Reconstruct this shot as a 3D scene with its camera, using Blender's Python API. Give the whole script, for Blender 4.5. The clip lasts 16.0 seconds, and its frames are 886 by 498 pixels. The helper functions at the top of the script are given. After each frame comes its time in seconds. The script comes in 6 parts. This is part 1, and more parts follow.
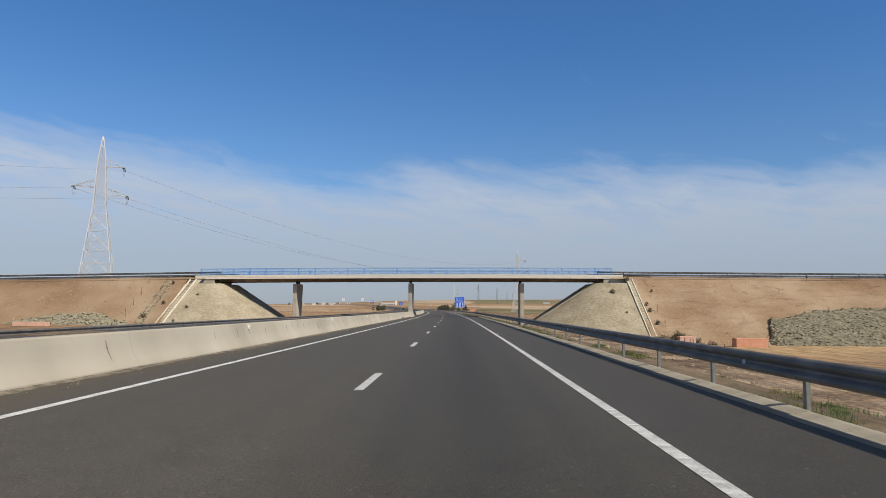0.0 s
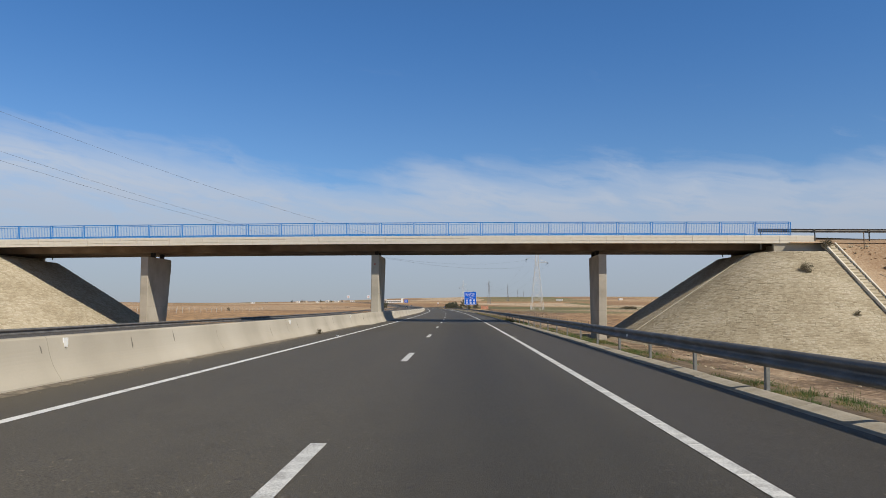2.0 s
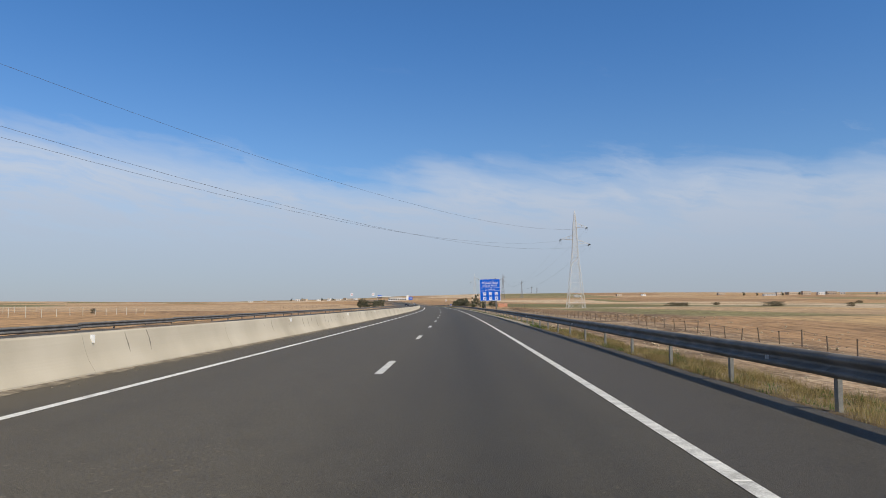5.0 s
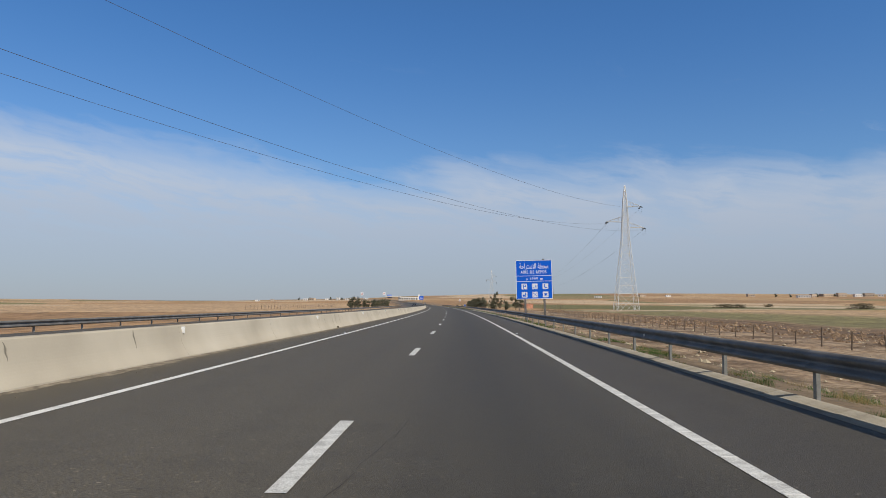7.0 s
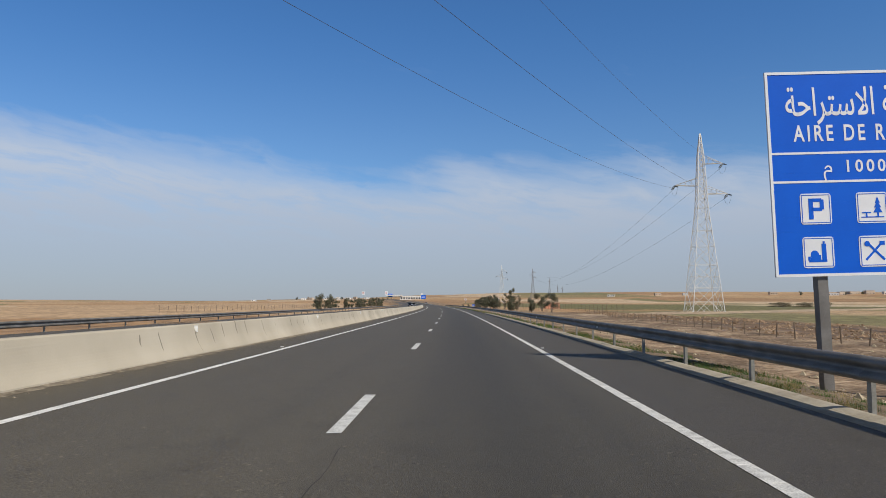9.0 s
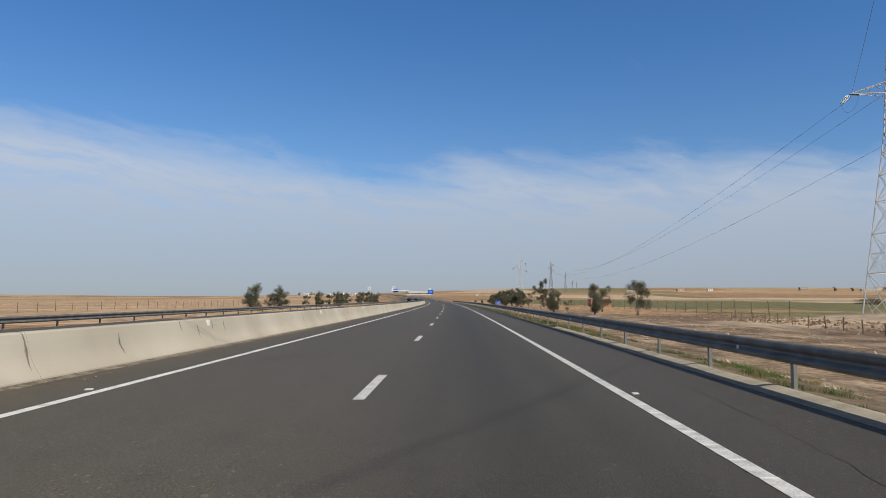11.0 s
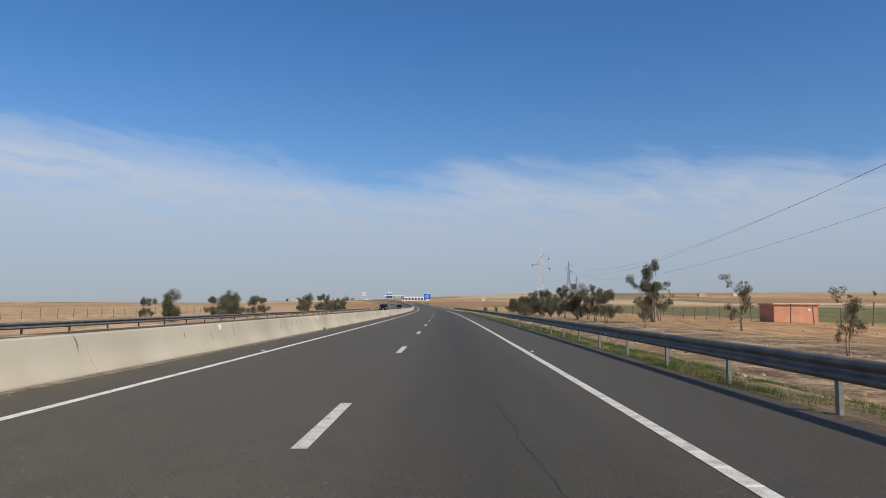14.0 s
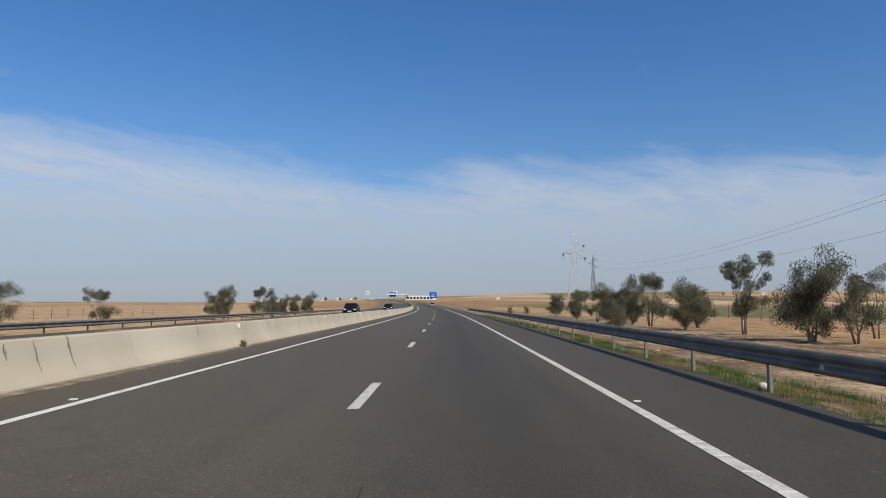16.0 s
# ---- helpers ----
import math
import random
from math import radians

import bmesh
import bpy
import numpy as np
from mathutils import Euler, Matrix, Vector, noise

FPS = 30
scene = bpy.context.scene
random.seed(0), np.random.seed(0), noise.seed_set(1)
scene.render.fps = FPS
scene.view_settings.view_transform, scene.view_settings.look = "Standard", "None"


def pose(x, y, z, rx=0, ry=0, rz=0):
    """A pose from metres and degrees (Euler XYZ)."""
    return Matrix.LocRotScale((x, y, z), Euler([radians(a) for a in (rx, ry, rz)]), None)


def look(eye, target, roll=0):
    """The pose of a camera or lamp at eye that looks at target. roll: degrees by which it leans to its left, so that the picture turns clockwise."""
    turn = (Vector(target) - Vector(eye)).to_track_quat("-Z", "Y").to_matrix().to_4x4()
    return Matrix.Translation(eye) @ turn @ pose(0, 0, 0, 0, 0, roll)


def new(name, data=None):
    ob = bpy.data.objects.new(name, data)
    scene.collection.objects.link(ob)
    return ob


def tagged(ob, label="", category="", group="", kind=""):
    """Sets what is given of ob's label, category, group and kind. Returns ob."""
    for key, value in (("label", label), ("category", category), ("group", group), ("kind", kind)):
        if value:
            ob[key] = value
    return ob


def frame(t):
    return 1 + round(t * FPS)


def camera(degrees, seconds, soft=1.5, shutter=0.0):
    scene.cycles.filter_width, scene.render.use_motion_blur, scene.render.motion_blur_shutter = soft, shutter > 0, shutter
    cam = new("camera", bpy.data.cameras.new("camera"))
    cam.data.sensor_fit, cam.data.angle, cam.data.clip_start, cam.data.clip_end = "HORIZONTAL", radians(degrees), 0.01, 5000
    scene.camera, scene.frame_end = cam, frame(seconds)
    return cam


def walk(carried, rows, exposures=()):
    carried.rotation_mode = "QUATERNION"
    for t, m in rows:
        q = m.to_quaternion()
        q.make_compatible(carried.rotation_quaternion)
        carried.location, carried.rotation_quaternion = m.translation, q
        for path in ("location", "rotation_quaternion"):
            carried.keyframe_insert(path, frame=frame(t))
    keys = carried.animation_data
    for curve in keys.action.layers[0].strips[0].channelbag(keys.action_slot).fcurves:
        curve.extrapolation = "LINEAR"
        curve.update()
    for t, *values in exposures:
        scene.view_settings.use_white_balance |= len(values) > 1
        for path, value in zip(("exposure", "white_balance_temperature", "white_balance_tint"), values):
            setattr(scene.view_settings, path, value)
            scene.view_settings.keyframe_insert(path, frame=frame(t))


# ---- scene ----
cam = camera(63.06, 16.0, soft=0.6)

# seconds, place in metres, then the tilt, lean and turn in degrees
PATH = [
    (0.0, 1.54, -1.01, 1.27, 94.73, -0.53, 1.26),
    (0.5, 1.46, 14.02, 1.27, 94.80, -0.70, 1.37),
    (1.0, 1.33, 29.26, 1.27, 94.85, -0.49, 1.40),
    (1.5, 1.21, 44.22, 1.27, 94.80, -0.31, 1.48),
    (2.0, 1.07, 58.53, 1.27, 94.54, -0.41, 1.97),
    (2.5, 0.89, 75.06, 1.27, 94.54, -0.49, 2.02),
    (3.0, 0.60, 90.33, 1.27, 94.56, -0.84, 1.61),
    (3.5, 0.47, 104.86, 1.27, 94.52, -0.62, 2.04),
    (4.0, 0.29, 121.12, 1.27, 94.55, -0.29, 2.48),
    (6.5, -1.96, 198.37, 1.27, 93.98, 0.06, 3.19),
    (7.0, -2.58, 213.36, 1.27, 94.36, -0.37, 3.93),
    (7.5, -3.30, 228.91, 1.27, 94.41, -0.57, 3.65),
    (8.0, -3.99, 244.81, 1.27, 94.34, -0.12, 3.93),
    (8.5, -4.73, 259.49, 1.27, 94.33, -0.21, 4.09),
    (9.0, -5.56, 276.07, 1.27, 94.32, -0.19, 4.38),
    (9.5, -6.41, 291.32, 1.27, 94.37, -0.09, 4.45),
    (12.0, -11.48, 369.36, 1.27, 93.78, -0.43, 5.56),
    (12.5, -12.55, 383.87, 1.27, 94.41, -0.34, 4.99),
    (13.0, -13.93, 400.90, 1.27, 94.52, -0.28, 4.98),
    (13.5, -15.25, 416.62, 1.27, 94.40, -0.30, 5.01),
    (14.0, -16.53, 432.36, 1.27, 94.48, -0.18, 5.30),
    (14.5, -17.85, 447.60, 1.27, 94.51, -0.03, 5.29),
    (15.0, -19.30, 463.57, 1.27, 94.50, 0.02, 5.50),
    (15.5, -20.76, 479.15, 1.27, 94.47, -0.05, 5.78),
    (16.0, -22.25, 494.68, 1.27, 94.45, -0.13, 5.95),
]
walk(cam, [(t, pose(x, y, z, rx, ry, rz)) for t, x, y, z, rx, ry, rz in PATH],
     ((0.0, 0.0), (2.6, 0.0), (3.0, 0.12), (3.4, 0.12), (3.7, 0.22), (4.0, 0.36), (4.4, 0.26), (5.2, 0.06), (5.8, 0.0), (16.0, 0.0)))

# ---- sky and sun ----
SUN_WAY = Vector((0.81, -0.65, 1.0)).normalized()
world = bpy.data.worlds.new("sky")
scene.world = world
world.use_nodes = True


# sine of the height at which the cloud sheet begins, by the way round (0 to 1 for 1 radian left to right)
BRIM = ((0.0, 0.226), (1.0, 0.165), (0.16, 0.224), (0.24, 0.214), (0.31, 0.200), (0.37, 0.188), (0.415, 0.178), (0.445, 0.182), (0.475, 0.194), (0.54, 0.193), (0.62, 0.193), (0.70, 0.186), (0.78, 0.178))


def build_sky():
    nt = world.node_tree
    nt.nodes.clear()
    N, L = nt.nodes.new, nt.links.new
    out, bg = N("ShaderNodeOutputWorld"), N("ShaderNodeBackground")
    sky = N("ShaderNodeTexSky")
    sky.sky_type, sky.sun_disc = "NISHITA", False
    sky.sun_elevation, sky.sun_rotation = math.asin(SUN_WAY.z), math.atan2(SUN_WAY.x, SUN_WAY.y)
    sky.altitude, sky.air_density, sky.dust_density, sky.ozone_density = 300, 1.0, 0.15, 3.0
    tc, sep = N("ShaderNodeTexCoord"), N("ShaderNodeSeparateXYZ")
    L(tc.outputs["Generated"], sep.inputs[0])

    def math_node(op, a, b=None, clamp=False):
        n = N("ShaderNodeMath")
        n.operation, n.use_clamp = op, clamp
        for i, v in enumerate((a, b)):
            if v is None:
                continue
            if isinstance(v, (int, float)):
                n.inputs[i].default_value = v
            else:
                L(v, n.inputs[i])
        return n.outputs[0]

    def ramp(v, lo, hi, a=0.0, b=1.0):
        n = N("ShaderNodeMapRange")
        n.interpolation_type = "SMOOTHSTEP"
        L(v, n.inputs[0])
        for i, x in zip((1, 2, 3, 4), (lo, hi, a, b)):
            n.inputs[i].default_value = x
        return n.outputs[0]

    def line(v, lo, hi):
        n = N("ShaderNodeMapRange")
        L(v, n.inputs[0])
        for i, x in zip((1, 2, 3, 4), (lo, hi, 0.0, 1.0)):
            n.inputs[i].default_value = x
        return n.outputs[0]

    def noise_at(vec, scale, detail, rough=0.55, off=0.0):
        m, n = N("ShaderNodeMapping"), N("ShaderNodeTexNoise")
        m.inputs["Scale"].default_value = scale
        m.inputs["Location"].default_value = (off, off * 0.7, 0)
        L(vec, m.inputs["Vector"])
        L(m.outputs[0], n.inputs["Vector"])
        n.inputs["Scale"].default_value, n.inputs["Detail"].default_value, n.inputs["Roughness"].default_value = 1.0, detail, rough
        return n.outputs["Fac"]

    z = math_node("MAXIMUM", sep.outputs["Z"], 0.0)
    # a thin sheet of high cloud that begins some way off and thickens to the skyline
    az = math_node("ARCTAN2", sep.outputs["X"], sep.outputs["Y"])
    brim = N("ShaderNodeFloatCurve")
    L(line(az, -1.0, 1.0), brim.inputs["Value"])
    cv = brim.mapping.curves[0]
    for k, (a, v) in enumerate(BRIM):
        if k < 2:
            cv.points[k].location = (a, v)
        else:
            cv.points.new(a, v)
    brim.mapping.update()
    # streaks lie aslant: the far field is stretched along the sheet and falls to the right
    flat = N("ShaderNodeCombineXYZ")
    L(az, flat.inputs[0])
    L(math_node("ADD", z, math_node("MULTIPLY", az, 0.16)), flat.inputs[1])
    wn = N("ShaderNodeTexNoise")
    wn.inputs["Scale"].default_value, wn.inputs["Detail"].default_value = 7.0, 4
    L(flat.outputs[0], wn.inputs["Vector"])
    swirl = N("ShaderNodeVectorMath")
    swirl.operation = "MULTIPLY_ADD"
    L(wn.outputs["Color"], swirl.inputs[0])
    swirl.inputs[1].default_value = (0.16, 0.035, 0)
    L(flat.outputs[0], swirl.inputs[2])
    warped = swirl.outputs[0]
    edge = noise_at(warped, (5.0, 17.0, 1), 4, 0.55, 3.1)
    fine = noise_at(warped, (9.0, 46.0, 1), 8, 0.62, 7.7)
    lift = math_node("ADD", math_node("MULTIPLY", math_node("SUBTRACT", edge, 0.5), 0.085), math_node("MULTIPLY", math_node("SUBTRACT", fine, 0.5), 0.075))
    level = math_node("SUBTRACT", math_node("ADD", z, lift), brim.outputs[0])
    base = ramp(level, 0.016, -0.046)
    streak = ramp(fine, 0.34, 0.60, 0.62, 1.0)
    even = ramp(z, 0.165, 0.06)
    streak = math_node("ADD", math_node("MULTIPLY", streak, math_node("SUBTRACT", 1.0, even)), math_node("MULTIPLY", even, 0.95))
    veil = math_node("MULTIPLY", math_node("MULTIPLY", base, streak), 0.86, True)
    wisp = math_node("MULTIPLY", ramp(noise_at(warped, (5.0, 15.0, 1), 7, 0.66, 1.3), 0.60, 0.80), ramp(z, 0.36, 0.2, 0.0, 0.34))
    cover = math_node("MAXIMUM", veil, wisp)
    tint = N("ShaderNodeValToRGB")
    L(z, tint.inputs[0])
    el = tint.color_ramp.elements
    el[0].position, el[0].color = 0.0, (3.2, 3.45, 4.2, 1)
    el[1].position, el[1].color = 0.17, (5.15, 5.7, 6.6, 1)
    mix = N("ShaderNodeMix")
    mix.data_type = "RGBA"
    L(cover, mix.inputs["Factor"])
    deep = N("ShaderNodeMix")
    deep.data_type, deep.blend_type = "RGBA", "MULTIPLY"
    deep.inputs["Factor"].default_value = 1.0
    crown = N("ShaderNodeMix")      # added tint overhead, out of view: dims and neutralises the blue fill in shadows
    crown.data_type = "RGBA"
    blue = N("ShaderNodeMix")
    blue.data_type = "RGBA"
    L(ramp(z, 0.12, 0.40), blue.inputs["Factor"])
    blue.inputs["A"].default_value = (0.66, 0.86, 1.06, 1)
    blue.inputs["B"].default_value = (0.48, 0.84, 1.17, 1)
    L(ramp(z, 0.38, 0.70), crown.inputs["Factor"])
    L(blue.outputs["Result"], crown.inputs["A"])
    crown.inputs["B"].default_value = (0.62, 0.34, 0.18, 1)
    L(crown.outputs["Result"], deep.inputs["B"])
    L(sky.outputs[0], deep.inputs["A"])
    L(deep.outputs["Result"], mix.inputs["A"])
    L(tint.outputs[0], mix.inputs["B"])
    L(mix.outputs["Result"], bg.inputs[0])
    bg.inputs[1].default_value = 0.1
    L(bg.outputs[0], out.inputs[0])


build_sky()
sun_data = bpy.data.lights.new("sun", "SUN")
sun_data.energy, sun_data.angle, sun_data.color = 4.2, radians(0.53), (1.0, 0.93, 0.82)
sun = new("sun", sun_data)
sun.matrix_world = look(SUN_WAY * 200, (0, 0, 0))

# ---- the road's line: curvature per kilometre along it ----
BEND_AT = [0, 140, 280, 420, 560, 700, 1000, 1300]
BEND = [0.1278, 0.2095, 0.2434, 0.1442, 0.1954, 0.25, 0.30, 0.1]
RS = np.arange(-400.0, 1801.0, 2.0)
_k = np.interp(RS, BEND_AT, BEND) / 1000 * (RS > -60)
_th = np.concatenate([[0], np.cumsum((_k[1:] + _k[:-1]) / 2 * 2.0)])
_th -= np.interp(0, RS, _th)
_rx = np.concatenate([[0], np.cumsum(-np.sin((_th[1:] + _th[:-1]) / 2) * 2.0)])
_ry = np.concatenate([[0], np.cumsum(np.cos((_th[1:] + _th[:-1]) / 2) * 2.0)])
_rx -= np.interp(0, RS, _rx)
_ry -= np.interp(0, RS, _ry)


def heading(s):
    return float(np.interp(s, RS, _th))


def rise(s):
    """The motorway climbs a little, far ahead."""
    t = min(max((s - 600) / 800.0, 0.0), 1.0)
    return 7.0 * t * t * (3 - 2 * t)


def spot(s, lat, z=0.0):
    """A place by the way along the road and the distance to the right of its lane line."""
    c = min(max(s, RS[0]), RS[-1])
    t = heading(c)
    d = s - c
    return Vector((float(np.interp(c, RS, _rx)) + lat * math.cos(t) - d * math.sin(t),
                   float(np.interp(c, RS, _ry)) + lat * math.sin(t) + d * math.cos(t), z + rise(s)))


def spot_pose(s, lat, z=0.0, turn=0.0):
    p = spot(s, lat, z)
    return pose(p.x, p.y, p.z, 0, 0, math.degrees(heading(s)) + turn)


def smooth(x, a, b):
    t = min(max((x - a) / (b - a), 0.0), 1.0)
    return t * t * (3 - 2 * t)


def land(s, lat):
    """Height of the ground."""
    a = abs(lat)
    near_bridge = 1 - smooth(s, 125, 235)
    if lat > 0:
        z = -0.20 + 0.19 * smooth(lat, 5.75, 5.88) - 0.06 * smooth(lat, 5.9, 6.6) - 0.50 * smooth(lat, 6.6, 9.5)
        z -= near_bridge * (0.75 * smooth(lat, 7.0, 12.5) + 2.0 * smooth(lat, 13, 32)) - near_bridge * 1.6 * smooth(lat, 60, 160)
        z += 0.25 * smooth(lat, 16, 34) * (1 - near_bridge) + 0.3 * smooth(lat, 26, 60) * smooth(s, 380, 500)
        z += 10.0 * smooth(lat, 150, 900) + 10.0 * smooth(lat, 800, 2600) + 3.0 * smooth(lat, 90, 500) * smooth(s, 500, 1200)
    else:
        z = -0.05 - 0.65 * smooth(a, 16.8, 19.5) - near_bridge * 0.9 * smooth(a, 18, 30)
        z += 1.2 * smooth(a, 150, 1900)
    z += 3.0 * smooth(s, 760, 1600) * smooth(lat, -60, 90)
    z += 6.0 * smooth(s, 1200, 2600)
    z += 13.0 * smooth(s, 950, 2000) * smooth(lat, 50, 330)
    z -= 0.85 * rise(s) * smooth(a, 40, 300)
    far = smooth(a, 25, 500)
    z += far * (3.2 * noise.noise((s / 420, lat / 420, 1.7)) + 1.2 * noise.noise((s / 130, lat / 170, 5.1)))
    z += 0.10 * smooth(a, 7.0, 10.0) * noise.noise((s / 3.1, lat / 2.3, 9.0)) + 0.22 * smooth(a, 9, 20) * noise.noise((s / 13, lat / 9, 2.0))
    return z


# ---- materials ----
def material(name, shades, scale=1.0, rough=0.8, metal=0.0, bump=0.15, fine=30.0, coord="Object", stretch=(1, 1, 1), spread=0.25, island=False, each=0.0, gloss=None):
    """Noise at two scales runs through the shades; a finer noise gives relief."""
    m = bpy.data.materials.new(name)
    m.use_nodes = True
    nt = m.node_tree
    N, L = nt.nodes.new, nt.links.new
    b = nt.nodes["Principled BSDF"]
    tc, mp = N("ShaderNodeTexCoord"), N("ShaderNodeMapping")
    mp.inputs["Scale"].default_value = stretch
    L(tc.outputs[coord], mp.inputs["Vector"])
    n1, n2 = N("ShaderNodeTexNoise"), N("ShaderNodeTexNoise")
    for n, s, d in ((n1, scale, 4), (n2, fine, 5)):
        n.inputs["Scale"].default_value, n.inputs["Detail"].default_value = s, d
        L(mp.outputs[0], n.inputs["Vector"])
    add = N("ShaderNodeMath")
    add.operation = "MULTIPLY_ADD"
    L(n2.outputs["Fac"], add.inputs[0])
    add.inputs[1].default_value = spread
    L(n1.outputs["Fac"], add.inputs[2])
    sub = N("ShaderNodeMath")
    sub.operation = "SUBTRACT"
    L(add.outputs[0], sub.inputs[0])
    sub.inputs[1].default_value = spread / 2
    fac = sub.outputs[0]
    if each:
        src = N("ShaderNodeNewGeometry").outputs["Random Per Island"] if island else N("ShaderNodeObjectInfo").outputs["Random"]
        ma = N("ShaderNodeMath")
        ma.operation = "MULTIPLY_ADD"
        L(src, ma.inputs[0])
        ma.inputs[1].default_value = each
        L(fac, ma.inputs[2])
        mb = N("ShaderNodeMath")
        mb.operation = "SUBTRACT"
        L(ma.outputs[0], mb.inputs[0])
        mb.inputs[1].default_value = each / 2
        fac = mb.outputs[0]
    cr = N("ShaderNodeValToRGB")
    L(fac, cr.inputs[0])
    els = cr.color_ramp.elements
    while len(els) < len(shades):
        els.new(0.5)
    for i, c in enumerate(shades):
        els[i].position = 0.3 + 0.4 * i / max(1, len(shades) - 1)
        els[i].color = (*c, 1)
    L(cr.outputs[0], b.inputs["Base Color"])
    b.inputs["Roughness"].default_value, b.inputs["Metallic"].default_value = rough, metal
    if bump:
        bp = N("ShaderNodeBump")
        bp.inputs["Strength"].default_value, bp.inputs["Distance"].default_value = bump, 0.02
        L(n2.outputs["Fac"], bp.inputs["Height"])
        L(bp.outputs[0], b.inputs["Normal"])
    return m


def node_of(m, kind, **values):
    n = m.node_tree.nodes.new(kind)
    for k, v in values.items():
        n.inputs[k].default_value = v
    return n


def asphalt_material(name, dark, light, tracks):
    """Worn asphalt: chippings, long wheel tracks, patches. UV runs along and across the road in metres."""
    m = material(name, (dark, light), 45.0, 0.66, 0, 0.35, 110.0, "UV", (1, 1, 1), 0.75)
    nt = m.node_tree
    L = nt.links.new
    b = nt.nodes["Principled BSDF"]
    base = b.inputs["Base Color"].links[0].from_socket
    b.inputs["Diffuse Roughness"].default_value = 1.0
    b.inputs["Specular IOR Level"].default_value = 0.4
    b.inputs["Sheen Weight"].default_value, b.inputs["Sheen Roughness"].default_value = 0.05, 0.3
    b.inputs["Sheen Tint"].default_value = (1.0, 0.92, 0.80, 1)
    uv = node_of(m, "ShaderNodeTexCoord")
    sep = node_of(m, "ShaderNodeSeparateXYZ")
    L(uv.outputs["UV"], sep.inputs[0])
    mp = node_of(m, "ShaderNodeMapping", Scale=(0.012, 1.3, 1))
    L(uv.outputs["UV"], mp.inputs["Vector"])
    long_noise = node_of(m, "ShaderNodeTexNoise", Scale=1.0, Detail=4.0)
    L(mp.outputs[0], long_noise.inputs["Vector"])
    mp2 = node_of(m, "ShaderNodeMapping", Scale=(0.02, 0.5, 1))
    L(uv.outputs["UV"], mp2.inputs["Vector"])
    patch = node_of(m, "ShaderNodeTexNoise", Scale=1.0, Detail=5.0)
    L(mp2.outputs[0], patch.inputs["Vector"])
    mix = node_of(m, "ShaderNodeMix")
    mix.data_type, mix.blend_type = "RGBA", "MULTIPLY"
    mix.inputs["Factor"].default_value = 1.0
    cr = node_of(m, "ShaderNodeValToRGB")
    e = cr.color_ramp.elements
    e[0].position, e[0].color = 0.32, (0.93, 0.93, 0.93, 1)
    e[1].position, e[1].color = 0.68, (1.06, 1.06, 1.05, 1)
    av = node_of(m, "ShaderNodeMath")
    av.operation = "MULTIPLY_ADD"
    L(patch.outputs["Fac"], av.inputs[0])
    av.inputs[1].default_value = 0.5
    half = node_of(m, "ShaderNodeMath")
    half.operation = "MULTIPLY"
    L(long_noise.outputs["Fac"], half.inputs[0])
    half.inputs[1].default_value = 0.5
    L(half.outputs[0], av.inputs[2])
    L(av.outputs[0], cr.inputs[0])
    L(base, mix.inputs["A"])
    L(cr.outputs[0], mix.inputs["B"])
    last = mix.outputs["Result"]
    # pale and dark chippings
    for scale, lo, hi, tone in ((60.0, 0.58, 0.70, 1.8), (38.0, 0.60, 0.72, 0.5), (24.0, 0.64, 0.70, 1.7), (12.0, 0.655, 0.69, 1.8), (11.0, 0.65, 0.70, 0.5), (1.7, 0.50, 0.72, 0.86)):
        chip = node_of(m, "ShaderNodeTexNoise", Scale=scale, Detail=2.0, Roughness=0.6)
        L(uv.outputs["UV"], chip.inputs["Vector"])
        cm = node_of(m, "ShaderNodeMapRange")
        L(chip.outputs["Fac"], cm.inputs[0])
        for i, x in zip((1, 2, 3, 4), (lo, hi, 1.0, tone)):
            cm.inputs[i].default_value = x
        cx = node_of(m, "ShaderNodeMix")
        cx.data_type, cx.blend_type = "RGBA", "MULTIPLY"
        cx.inputs["Factor"].default_value = 1.0
        L(last, cx.inputs["A"])
        L(cm.outputs[0], cx.inputs["B"])
        last = cx.outputs["Result"]
    if tracks:
        # polished dark strip between the wheels, oil and rubber
        for at, wide, dim in tracks:
            d = node_of(m, "ShaderNodeMath")
            d.operation = "SUBTRACT"
            L(sep.outputs["Y"], d.inputs[0])
            d.inputs[1].default_value = at
            ab = node_of(m, "ShaderNodeMath")
            ab.operation = "ABSOLUTE"
            L(d.outputs[0], ab.inputs[0])
            mr = node_of(m, "ShaderNodeMapRange")
            mr.interpolation_type = "SMOOTHSTEP"
            L(ab.outputs[0], mr.inputs[0])
            for i, x in zip((1, 2, 3, 4), (0.0, wide, dim, 1.0)):
                mr.inputs[i].default_value = x
            mm = node_of(m, "ShaderNodeMix")
            mm.data_type, mm.blend_type = "RGBA", "MULTIPLY"
            mm.inputs["Factor"].default_value = 1.0
            L(last, mm.inputs["A"])
            L(mr.outputs[0], mm.inputs["B"])
            last = mm.outputs["Result"]
    L(last, b.inputs["Base Color"])
    return m


